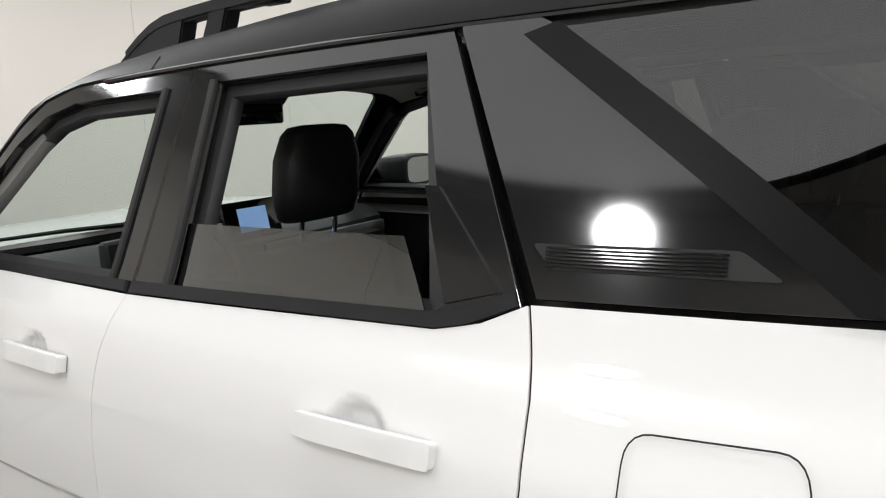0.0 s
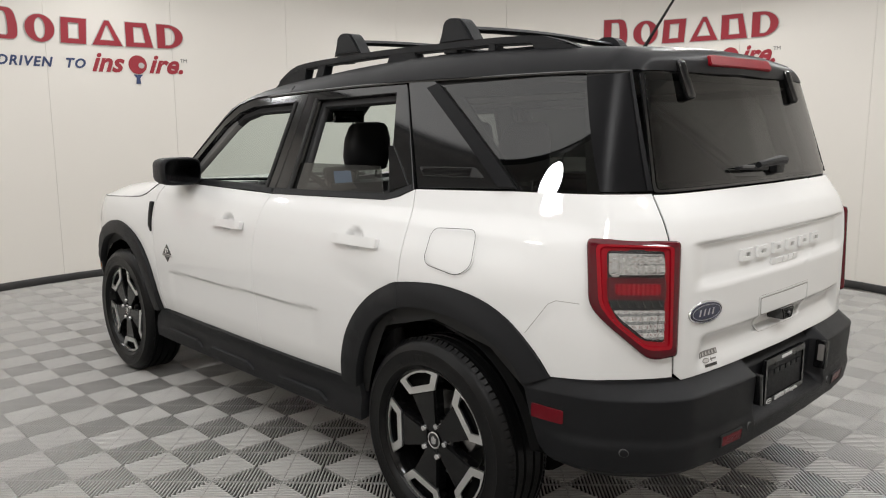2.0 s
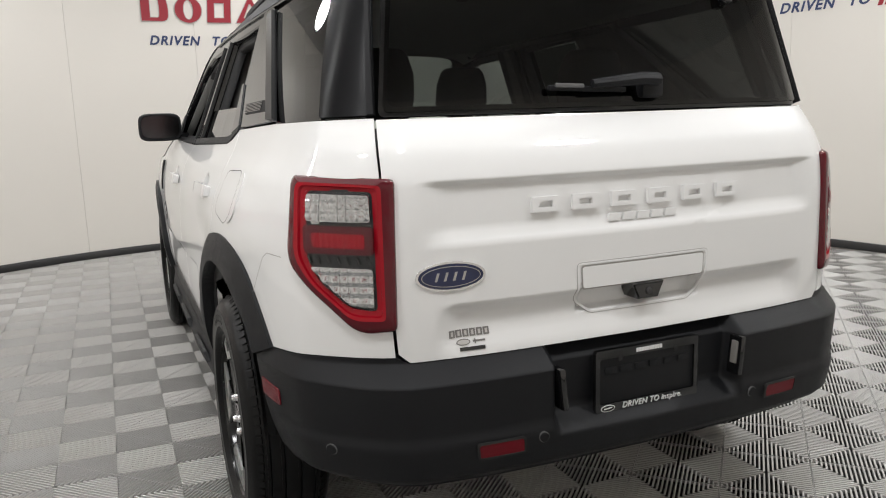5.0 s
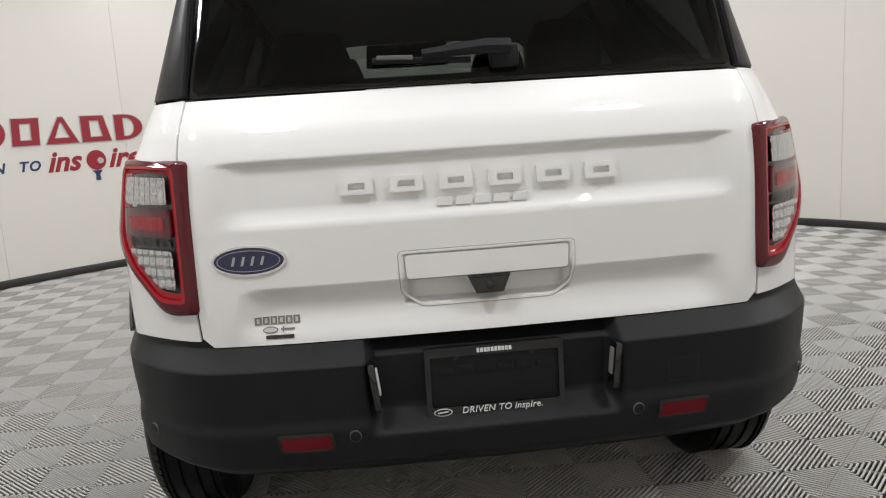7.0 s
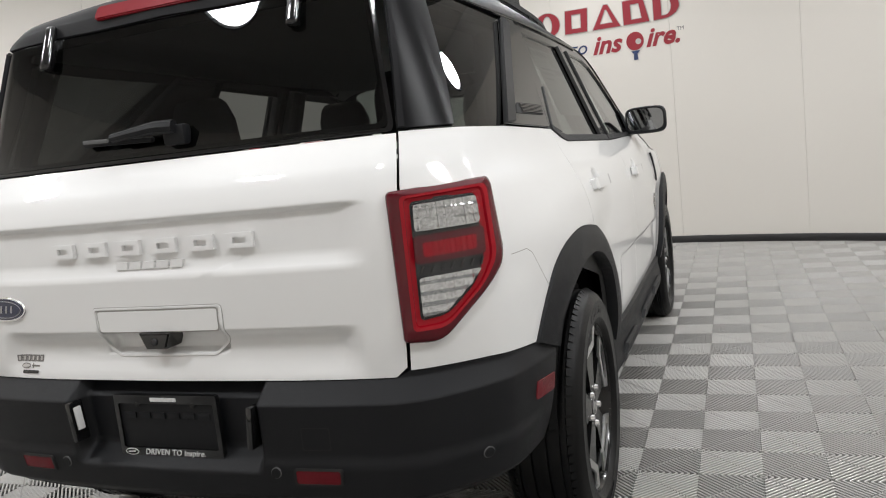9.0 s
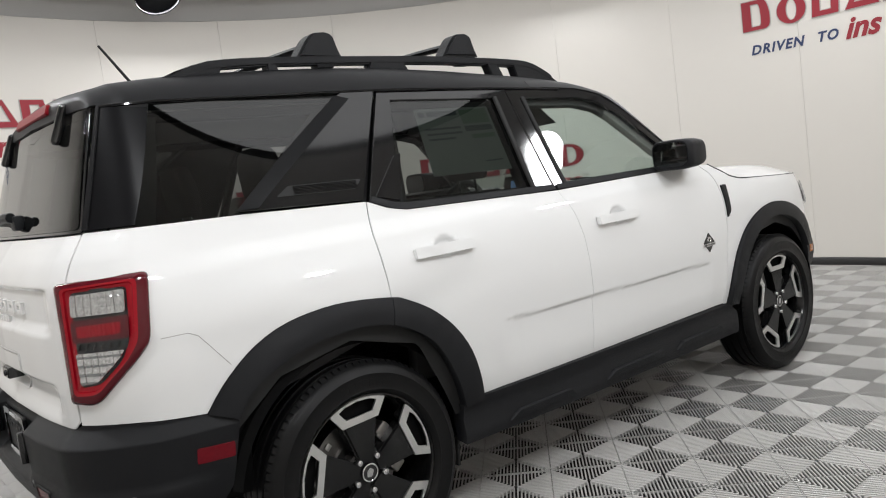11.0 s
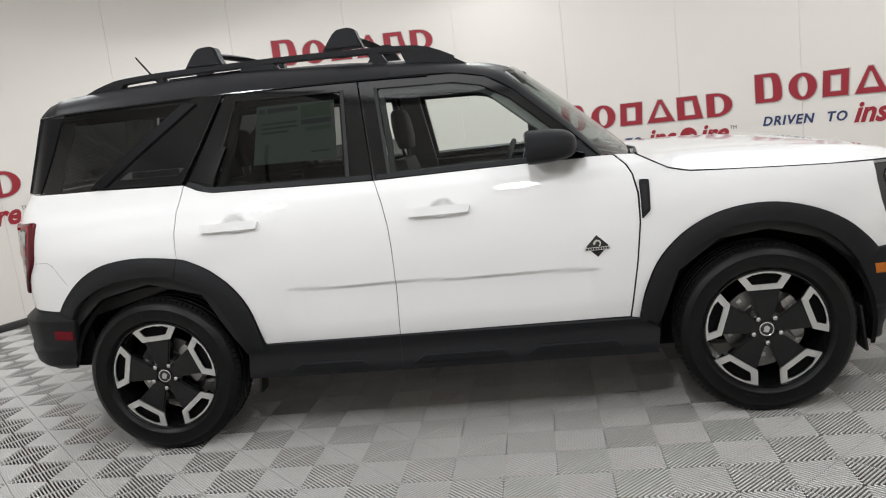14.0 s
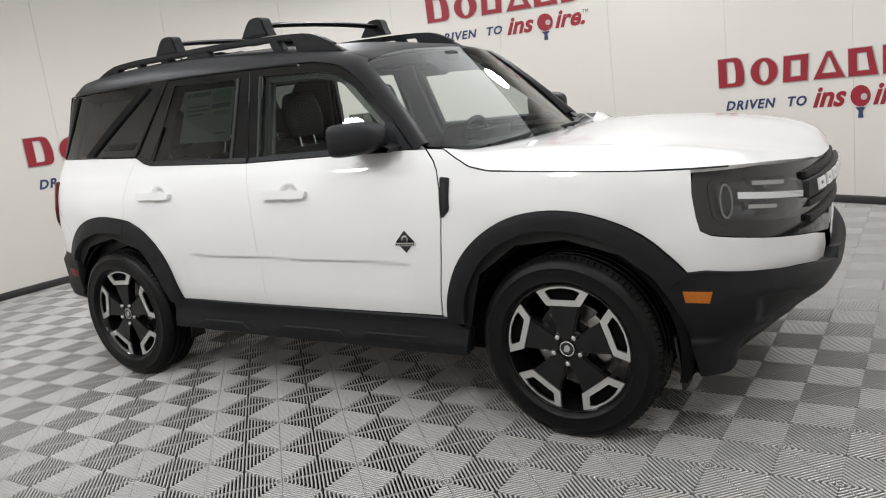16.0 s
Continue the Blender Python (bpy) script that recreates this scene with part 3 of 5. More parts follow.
def crease(u, z):
    """The low step pressed into the doors."""
    k = smooth(0.62, 0.72, u) * (1 - smooth(1.96, 2.03, u))
    line = 0.708 - 0.020 * (u - 0.70)
    return -0.010 * k * (1 - smooth(line - 0.006, line + 0.006, z)) * smooth(line - 0.24, line - 0.02, z)


def swell(u, z):
    """The fender swells above the wheel arches."""
    r = math.hypot((u - FRONT_Y) / 0.62, (z - 0.93) / 0.16)
    q = math.hypot((u - 0.02) / 0.60, (z - 0.95) / 0.14)
    arch = min(math.hypot(u - FRONT_Y, z - HUB_Z), math.hypot(u, z - HUB_Z - 0.02))
    return 0.012 * (1 - smooth(0.25, 1.0, r)) + 0.012 * (1 - smooth(0.25, 1.0, q)) + 0.003 * (1 - smooth(0.530, 0.630, arch))


def bowls(u, z):
    """Finger bowls behind the door handles."""
    d = 0.0
    for uc, zc in ((1.379, 1.001), (0.443, 1.020)):
        d -= 0.017 * (1 - smooth(0.45, 1.0, math.hypot((u - uc) / 0.062, (z - zc) / 0.044)))
    return d


def flank_form(u, z):
    return crease(u, z) + swell(u, z) + bowls(u, z)


FRONT_GLASS = [(1.16, 1.163), (1.985, 1.165), (1.905, 1.245), (1.815, 1.328), (1.70, 1.43), (1.585, 1.497), (1.46, 1.525), (1.12, 1.538)]
FRONT_FRAME = [(1.09, 1.147), (2.045, 1.147), (1.935, 1.265), (1.835, 1.355), (1.715, 1.462), (1.60, 1.530), (1.47, 1.560), (1.035, 1.580)]
REAR_GLASS = [(0.36, 1.186), (0.965, 1.168), (0.955, 1.545), (0.45, 1.562)]
REAR_FRAME = [(0.215, 1.207), (0.29, 1.176), (0.34, 1.166), (1.077, 1.145), (1.028, 1.580), (0.408, 1.598)]
QUARTER_GLASS = [(-0.615, 1.242), (-0.26, 1.236), (0.20, 1.572), (-0.485, 1.582)]
C_PANEL = [(-0.252, 1.236), (0.192, 1.216), (0.395, 1.602), (0.262, 1.602), (0.212, 1.578)]


def handle(side, u, z, parent, keyhole):
    """Body-coloured bar handle with a finger bowl behind it."""
    f = flank(side)
    fm = lambda a, b: f(u + a, z + b)
    bar = rounded([(0.0, -0.019), (0.20, -0.020), (0.258, -0.019), (0.268, 0.008), (0.258, 0.014), (0.07, 0.015), (0.0, 0.016)], 0.006, 3)
    sheet("handle", bar, fm, WHITE, parent, lift=0.028, thick=0.022, step=0.02, flip=side < 0, disp=lambda a, b: -0.006 * smooth(0.20, 0.268, a) - 0.003 * (1 - smooth(0.0, 0.03, a)))
    for i in range(5):
        z1 = -0.010 + i * 0.0042
        sheet("handle_groove", [(0.050, z1), (0.115, z1), (0.115, z1 + 0.0010), (0.050, z1 + 0.0010)], fm, WHITE, parent, lift=0.0288, thick=0.0, step=0.1, flip=side < 0)
    if keyhole:
        sheet("key_cover", ellipse(0.205, 0.0, 0.008, 0.008, 14), fm, GLOSS, parent, lift=0.027, thick=0.003, step=0.1, flip=side < 0)


def side_of_car(side):
    f, fl = flank(side), side < 0
    kw = dict(flip=fl)
    shell = [(-0.86, 0.40), (-0.40, 0.62), (-0.25, 0.74), (0.0, 0.79), (0.25, 0.72), (0.40, 0.42), (2.24, 0.40), (2.33, 0.64), (2.5, 0.76), (2.7, 0.78), (2.9, 0.72), (3.05, 0.60),
             (3.1, 0.62), (3.1, 0.98), (2.3, 1.03), (2.05, 1.10), (1.05, 1.12), (0.2, 1.19), (-0.82, 1.22)]
    # black sheet added behind the panels to make their gaps look dark
    sheet("gap_backing", shell, f, SEAL, car, lift=-0.0095, thick=0.0, step=0.03, disp=flank_form, **kw)
    # doors
    front = GAP_B + [(2.0, 1.147), (2.105, 1.143), (2.15, 1.10), (2.172, 1.06), (2.187, 0.98), (2.186, 0.86), (2.165, 0.70), (2.14, 0.56), (2.122, 0.458)]
    fd = sheet("front_door", front, f, WHITE, car, gap=0.0017, disp=flank_form, step=0.0115, thick=0.006, **kw)
    rear = [GAP_B[0], (0.508, 0.466)] + REAR_ARC_OUT[18:-1][::-1] + [            (0.1645, 1.0), (0.1725, 1.10), (0.2015, 1.2115), (0.27, 1.181), (0.31, 1.172), (0.345, 1.165)] + GAP_B[::-1][:-1]
    rd = sheet("rear_door", rear, f, WHITE, car, gap=0.0017, disp=flank_form, step=0.0115, thick=0.006, **kw)
    ring("window_frame", FRONT_FRAME, FRONT_GLASS, f, GLOSS, fd, lift=-0.004, thick=0.03, **kw)
    inner6 = [(0.335, 1.197), (0.352, 1.187), (0.38, 1.1855), REAR_GLASS[1], REAR_GLASS[2], REAR_GLASS[3]]
    ring("window_frame", REAR_FRAME, inner6, f, GLOSS, rd, lift=-0.004, thick=0.03, **kw)
    # belt mouldings and thin rubber runs
    sheet("belt_moulding", [(1.095, 1.146), (2.04, 1.147), (2.02, 1.164), (1.098, 1.166)], f, TRIM, fd, lift=0.004, thick=0.012, **kw)
    sheet("belt_moulding", [(0.215, 1.207), (0.29, 1.176), (0.34, 1.1655), (1.077, 1.1455), (1.075, 1.167), (0.36, 1.186), (0.31, 1.193), (0.225, 1.225)], f, TRIM, rd, lift=0.004, thick=0.012, **kw)
    sheet("glass_run", [(0.962, 1.17), (0.978, 1.17), (0.966, 1.548), (0.951, 1.548)], f, SEAL, rd, lift=0.003, thick=0.012, **kw)
    sheet("glass_run", [(1.147, 1.166), (1.160, 1.166), (1.118, 1.54), (1.105, 1.54)], f, SEAL, fd, lift=0.003, thick=0.012, **kw)
    sheet("quarter_pane", [(0.245, 1.222), (0.335, 1.199), (0.405, 1.36), (0.38, 1.36)], f, GLOSS, rd, lift=0.001, thick=0.006, **kw)
    # inner door frames round the openings
    for door, pts in ((fd, FRONT_GLASS), (rd, REAR_GLASS)):
        p = ccw(pts)
        ring("inner_frame", inset(p, -0.010), inset(p, 0.020), f, DASH, door, lift=-0.034, thick=0.030, step=0.06, **kw)
    # glass
    if side > 0:
        sheet("glass", inset(ccw(FRONT_GLASS), -0.006), f, CLEAR, fd, lift=-0.012, thick=0.0, step=0.1)
        sheet("glass", inset(ccw(REAR_GLASS), -0.006), f, DOOR_TINT, rd, lift=-0.012, thick=0.0, step=0.1)
    else:
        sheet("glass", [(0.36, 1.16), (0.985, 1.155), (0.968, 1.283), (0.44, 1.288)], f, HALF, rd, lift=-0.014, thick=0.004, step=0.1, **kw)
    handle(side, 1.229, 0.993, fd, side < 0)
    handle(side, 0.293, 1.012, rd, False)
    # diamond badge on the front door
    fm = lambda a, b: f(2.006 + a, 0.779 + b)
    bd = sheet("door_badge", [(-0.046, 0.0), (0.0, -0.046), (0.046, 0.0), (0.0, 0.046)], fm, GLOSS, fd, lift=0.003, thick=0.004, label="black diamond badge with pale lettering bars", **kw)
    sheet("badge_bar", [(-0.052, -0.017), (0.052, -0.017), (0.052, -0.004), (-0.052, -0.004)], fm, SIGN_EDGE, bd, lift=0.0045, thick=0.002, **kw)
    arc_o, arc_i = ellipse(0.0, 0.011, 0.016, 0.016, 18, -60, 200), ellipse(0.001, 0.011, 0.0085, 0.0085, 18, -60, 200)
    sheet("badge_curl", arc_o + arc_i, fm, CHROME, bd, lift=0.0045, thick=0.002, faces=[(j, j + 1, 20 + j, 19 + j) for j in range(18)], **kw)
    for k in range(9):
        b0 = -0.047 + k * 0.0106
        sheet("badge_stroke", [(b0, -0.0145), (b0 + 0.0075, -0.0145), (b0 + 0.0075, -0.0065), (b0, -0.0065)], fm, GLOSS, bd, lift=0.0052, thick=0.0, step=0.1, **kw)
    # fender, quarter panel
    fender = [(2.126, 0.455)] + FRONT_ARC_OUT + [(3.20, 0.650), (3.40, 0.622), (3.62, 0.588), (3.85, 0.545), (3.95, 0.525), (4.0, 0.580), (3.97, 0.632), (3.80, 0.670), (3.574, 0.708), (3.40, 0.740), (3.225, 0.775), (3.188, 0.795), (3.176, 0.84),
              (3.165, 0.92), (3.168, 1.002), (2.742, 1.024), (2.42, 1.044), (2.36, 1.055), (2.30, 1.078), (2.21, 1.137), (2.11, 1.145), (2.155, 1.10), (2.176, 1.06), (2.192, 0.98), (2.190, 0.86), (2.169, 0.70), (2.144, 0.56)]
    fe = sheet("fender", fender, f, WHITE, car, gap=0.0018, disp=flank_form, step=0.016, thick=0.006, **kw)
    quarter = REAR_ARC_OUT[:19][::-1] + [(-0.67, 0.703), (-0.849, 0.704), (-0.828, 1.12), (-0.815, 1.239), (-0.60, 1.236), (-0.25, 1.230), (0.20, 1.212), (0.171, 1.10), (0.163, 1.0)]
    qp = sheet("quarter_panel", quarter, f, WHITE, car, gap=0.0018, disp=flank_form, step=0.016, thick=0.006, **kw)
    # hidden seam in the quarter panel
    sheet("panel_seam", [(-0.58, 0.925), (-0.505, 0.926), (-0.478, 0.913), (-0.40, 0.815), (-0.398, 0.8165), (-0.4765, 0.9148), (-0.504, 0.928), (-0.58, 0.927)], f, LINER, qp, lift=0.0135, thick=0.0, step=0.1, **kw)
    if side < 0:
        door = rounded([(0.032, 0.974), (0.035, 1.088), (-0.158, 1.098), (-0.178, 0.990), (-0.122, 0.953)], [0.03, 0.03, 0.03, 0.03, 0.04], 5)
        ring("fuel_gap", inset(ccw(door), -0.002), ccw(door), f, SEAL, qp, lift=0.0128, thick=0.0, disp=swell, step=0.05, **kw)
        sheet("fuel_door", door, f, WHITE, qp, lift=0.0035, thick=0.006, step=0.03, disp=swell, **kw)
    # fender vent
    vent = rounded([(2.196, 0.872), (2.232, 0.905), (2.236, 1.030), (2.196, 1.033)], 0.008, 3)
    ve = sheet("fender_vent", vent, f, TRIM, fe, lift=0.010, thick=0.016, **kw)
    sheet("vent_slot", [(2.204, 0.90), (2.222, 0.915), (2.224, 1.01), (2.204, 1.012)], f, SEAL, ve, lift=0.0115, thick=0.0, step=0.2, **kw)
    sheet("arch_liner", [(-0.62, 0.40), (-0.365, 0.40), (-0.35, 0.70), (-0.62, 0.72)], f, VOID, car, lift=-0.035, thick=0.0, step=0.1, **kw)
    # wheel arch flares and sill
    k = 18
    lip = dict(thick=0.05, step=0.05, **kw)
    ring_open = lambda o, i: (list(o) + list(i), [(j, j + 1, len(o) + j + 1, len(o) + j) for j in range(len(o) - 1)])
    for nm, o, i in (("rear_flare", REAR_ARC_OUT[:k + 1], REAR_ARC_IN[:k + 1]), ("door_flare", REAR_ARC_OUT[k:], REAR_ARC_IN[k:]), ("front_flare", FRONT_ARC_OUT, FRONT_ARC_IN)):
        if nm == "door_flare":
            o = [(o[0][0] + 0.004, o[0][1])] + o[1:]
            i = [(i[0][0] + 0.004, i[0][1])] + i[1:]
        v, q = ring_open(o, i)
        c0 = (0.0, HUB_Z) if nm != "front_flare" else (FRONT_Y, HUB_Z)

        def bulge(a, b, c0=c0):
            r = math.hypot(a - c0[0], b - c0[1])
            return 0.022 * (1 - smooth(0.50, 0.60, r)) + 0.010
        sheet(nm, v, f, TRIM, car if nm != "door_flare" else rd, faces=q, disp=bulge, **lip)
    sill = [(0.41, 0.318), (2.225, 0.300), (2.24, 0.40), (2.165, 0.452), (1.108, 0.464), (0.505, 0.468), (0.42, 0.46)]
    si = sheet("sill", sill, f, TRIM, car, thick=0.06, step=0.04, disp=lambda u, z: 0.016 + 0.026 * (1 - smooth(0.33, 0.42, z)) , **kw)
    for u0, u1 in ((0.62, 0.98), (1.18, 1.60), (1.68, 2.08)):
        sheet("sill_pad", [(u0, 0.345), (u1, 0.342), (u1 - 0.03, 0.372), (u0 + 0.30, 0.374), (u0 + 0.05, 0.374)], f, TRIM, si, lift=0.050, thick=0.016, **kw)
    sheet("sill_gap", [(1.121, 0.318), (1.126, 0.318), (1.128, 0.464), (1.123, 0.464)], f, SEAL, si, lift=0.0, thick=0.0, disp=lambda u, z: 0.018 + 0.026 * (1 - smooth(0.33, 0.42, z)), step=0.04, **kw)
    sheet("sill_foot", [(0.46, 0.292), (2.18, 0.282), (2.22, 0.310), (0.42, 0.324)], f, SEAL, si, lift=-0.012, thick=0.10, **kw)
    # upper side: quarter glass, black C panel with a slotted grille, corner glass
    up = sheet("c_pillar_panel", rounded(ccw(C_PANEL), [0.0, 0.0, 0.02, 0.02, 0.02], 3), f, GLOSS, car, gap=0.003, lift=0.002, thick=0.02, **kw)
    sheet("pillar_blade", [(-0.262, 1.237), (-0.185, 1.237), (0.268, 1.566), (0.216, 1.580)], f, SATIN, up, lift=0.014, thick=0.016, **kw)
    gl = rounded([(-0.110, 1.264), (0.175, 1.256), (0.208, 1.288), (-0.058, 1.295)], 0.008, 3)
    gr = sheet("slot_grille", gl, f, SEAL, up, lift=0.004, thick=0.006, **kw)
    for i in range(6):
        zz = 1.263 + i * 0.0045
        sheet("grille_bar", [(-0.045, zz + 0.003), (0.185, zz - 0.003), (0.185, zz - 0.001), (-0.045, zz + 0.005)], f, GLOSS, gr, lift=0.0075, thick=0.002, **kw)
    sheet("cant_strip", [(-0.80, 1.578), (0.20, 1.568), (0.42, 1.588), (1.50, 1.548), (1.50, 1.575), (0.42, 1.612), (-0.80, 1.606)], f, SEAL, car, lift=-0.014, thick=0.0, **kw)
    station = [[f(u, z) for u in (-0.62, -0.21, 0.20)] for z in (1.236, 1.582)]

    def flat(u, z):
        p, q = (u + 0.62) / 0.82, (z - 1.236) / 0.346
        w = (2 * (p - 0.5) * (p - 1), 4 * p * (1 - p), 2 * p * (p - 0.5))
        lo, hi = (sum((k * c for k, c in zip(w, row)), Vector()) for row in station)
        return lo.lerp(hi, q)
    sheet("quarter_glass", QUARTER_GLASS, flat, TINT, car, gap=-0.014, lift=-0.005, thick=0.003, step=0.05, **kw)
    sheet("corner_glass", [(-0.818, 1.243), (-0.622, 1.241), (-0.492, 1.583), (-0.80, 1.594)], f, SATIN, car, gap=0.002, lift=0.0, thick=0.012, step=0.04, **kw)
    sheet("corner_strake", [(-0.815, 1.245), (-0.797, 1.245), (-0.775, 1.593), (-0.793, 1.593)], f, ROOF, car, lift=0.008, thick=0.014, **kw)


for side in (1, -1):
    side_of_car(side)

# tailgate with its two pressed fields
def tailgate_form(a, z):
    x = abs(a)
    w1 = (1 - smooth(0.50, 0.60, x))
    top = w1 * smooth(0.955, 0.985, z) * (1 - smooth(1.086, 1.098, z))
    q = min(1.0, max(0.0, (0.818 - z) / 0.034))
    low = (1 - smooth(0.46 + (0.86 - z) * 0.25, 0.54 + (0.86 - z) * 0.25, x)) * smooth(0.688, 0.765, z) * (1 - (1 - q) ** 2)
    return -0.017 * top - 0.022 * low


def tailgate_pocket(a, z):
    """The pressed fields with the handle pocket let in."""
    hx = (1 - smooth(0.172, 0.182, abs(a))) * smooth(0.759, 0.766, z) * (1 - smooth(0.818, 0.824, z))
    return tailgate_form(a, z) - 0.026 * hx


TG = [(-0.648, 0.712), (-0.62, 0.690), (0.62, 0.690), (0.648, 0.712), (0.670, 1.12), (0.682, 1.237), (-0.682, 1.237), (-0.670, 1.12)]
tg = sheet("tailgate", TG, tail, WHITE, car, gap=0.003, disp=tailgate_pocket, step=0.0175, thick=0.007, cuts=((), (1.085, 1.089, 1.095, 1.099, 0.786, 0.793, 0.802, 0.810, 0.819, 0.759, 0.766, 0.824)), label="white tailgate with two pressed fields")
rg = sheet("rear_glass", rounded([(-0.660, 1.250), (0.660, 1.250), (0.628, 1.592), (-0.628, 1.592)], 0.02, 4), tail, BACK_TINT, car, lift=0.0, thick=0.004, step=0.06)
ring("glass_border", rounded([(-0.676, 1.242), (0.676, 1.242), (0.645, 1.600), (-0.645, 1.600)], 0.02, 4), rounded([(-0.650, 1.262), (0.650, 1.262), (0.612, 1.575), (-0.612, 1.575)], 0.03, 4), tail, GLOSS, rg, lift=-0.004, thick=0.01)


def tail_plate(name, pts, mat, parent, lift, thick, **kw):
    return sheet(name, pts, tail, mat, parent, lift=lift, thick=thick, **kw)


# raised name on the tailgate: plain blocks, two of them open
x = -0.312
for i in range(6):
    w, h = 0.072, 0.036
    z0 = 1.012
    o = [(x, z0), (x + w, z0), (x + w, z0 + h), (x, z0 + h)]
    q = [(x + 0.018, z0 + 0.011), (x + w - 0.018, z0 + 0.011), (x + w - 0.018, z0 + h - 0.011), (x + 0.018, z0 + h - 0.011)]
    ring("name_block", o, q, tail, WHITE, tg, lift=-0.006, thick=0.012, step=0.1)
    x += 0.1085
for i in range(5):
    x0 = -0.105 + i * 0.042
    tail_plate("name_bar", [(x0, 0.976), (x0 + 0.034, 0.976), (x0 + 0.038, 0.994), (x0 + 0.004, 0.994)], WHITE, tg, -0.007, 0.011, step=0.1)
# oval badge
ov = tail_plate("oval_badge", ellipse(-0.518, 0.885, 0.082, 0.034, 36), CHROME, tg, 0.004, 0.006, step=0.04, label="blue oval badge with a bright rim")
tail_plate("badge_field", ellipse(-0.518, 0.885, 0.076, 0.029, 36), BLUE, ov, 0.0055, 0.002, step=0.04)
ring("badge_line", ellipse(-0.518, 0.885, 0.069, 0.0235, 36), ellipse(-0.518, 0.885, 0.0675, 0.0222, 36), tail, LINER, ov, lift=0.0066, thick=0.001, step=0.1)
for k in range(4):
    x0 = -0.556 + k * 0.021
    tail_plate("badge_stroke", [(x0, 0.8755), (x0 + 0.0055, 0.8755), (x0 + 0.0115, 0.895), (x0 + 0.006, 0.895)], LINER, ov, 0.0066, 0.001, step=0.1)
# dealer sticker as bars
def on_gate(name, pts, mat, parent, lift):
    return sheet(name, pts, tail, mat, parent, lift=lift, thick=0.001, step=0.05, disp=tailgate_form)


st = on_gate("dealer_sticker", ellipse(-0.489, 0.7255, 0.017, 0.0072, 20), SIGN_GREY, tg, 0.0020)
tagged(st, "small grey dealer sticker in bars")
on_gate("sticker_field", ellipse(-0.489, 0.7255, 0.0145, 0.0050, 20), SIGN_EDGE, st, 0.0026)
for k in range(6):
    x0 = -0.522 + k * 0.0168
    on_gate("sticker_block", [(x0, 0.737), (x0 + 0.0145, 0.737), (x0 + 0.0145, 0.754), (x0, 0.754)], SIGN_GREY, st, 0.0020)
    on_gate("sticker_hole", [(x0 + 0.0045, 0.7405), (x0 + 0.010, 0.7405), (x0 + 0.010, 0.7505), (x0 + 0.0045, 0.7505)], SIGN_EDGE, st, 0.0026)
on_gate("sticker_bar", [(-0.466, 0.724), (-0.436, 0.724), (-0.436, 0.728), (-0.466, 0.728)], SIGN_GREY, st, 0.0020)
on_gate("sticker_bar", [(-0.462, 0.720), (-0.4595, 0.720), (-0.4595, 0.732), (-0.462, 0.732)], SIGN_GREY, st, 0.0026)
on_gate("sticker_bar", [(-0.499, 0.7065), (-0.438, 0.7065), (-0.438, 0.7145), (-0.499, 0.7145)], GLOSS, st, 0.0020)
# handle recess
ho = rounded([(-0.150, 0.752), (0.150, 0.752), (0.195, 0.785), (0.197, 0.882), (-0.197, 0.882), (-0.195, 0.785)], 0.012, 3)
hi_ = [(a * 0.972, 0.817 + (b - 0.817) * 0.93) for a, b in ho]
ring("handle_surround", ho, hi_, tail, WHITE, tg, lift=0.0026, thick=0.006, step=0.02, disp=tailgate_form)
ring("surround_line", inset(ccw(ho), -0.0018), ccw(ho), tail, LINER, tg, lift=0.0008, thick=0.0, step=0.02, disp=tailgate_form)
ring("flap_gap", rounded([(-0.1835, 0.8165), (0.1835, 0.8165), (0.1865, 0.8755), (-0.1865, 0.8755)], 0.008), rounded([(-0.180, 0.820), (0.180, 0.820), (0.183, 0.872), (-0.183, 0.872)], 0.008), tail, LINER, tg, lift=0.0010, thick=0.0, step=0.03, disp=tailgate_form)
tail_plate("handle_flap", rounded([(-0.180, 0.820), (0.180, 0.820), (0.183, 0.872), (-0.183, 0.872)], 0.008), WHITE, tg, 0.0022, 0.020, step=0.03, disp=lambda a, z: tailgate_form(a, max(z, 0.836)))
cm = part("camera_pod", moved(prism([(-0.048, 0.0), (-0.03, -0.040), (0.03, -0.040), (0.048, 0.0)], -0.03, 0.03, 0.004), pose(0.0, -0.785, 0.818, 90, 0, 0)), GLOSS, tg)
part("lens", moved(lathe([(0.0, 0.004), (0.008, 0.003), (0.010, 0.0), (0.010, -0.01)], 16), pose(0.0, -0.817, 0.797, 0, 0, -90)), LAMP_GREY, cm)
# rear wiper
wp = part("rear_wiper", tube([(0.085, -0.728, 1.312), (0.03, -0.735, 1.314), (-0.11, -0.728, 1.303)], [0.017, 0.016, 0.011], 8), TRIM, rg)
part("wiper_pivot", block((0.065, 0.035, 0.05), (0.075, -0.708, 1.292), None, 0.01), TRIM, wp)
part("wiper_blade", block((0.22, 0.016, 0.013), (-0.11, -0.708, 1.292), Matrix.Rotation(radians(2), 3, "Y"), 0.004), TRIM, wp)
part("wiper_tip", block((0.08, 0.008, 0.010), (-0.17, -0.722, 1.300), Matrix.Rotation(radians(2), 3, "Y"), 0.003), STITCH, wp)
# glass hinges and high brake lamp
for s in (1, -1):
    part("glass_hinge", block((0.034, 0.030, 0.130), (0.390 * s, -0.604, 1.573), Matrix.Rotation(radians(-22), 3, "X"), 0.013, 4), GLOSS, rg)


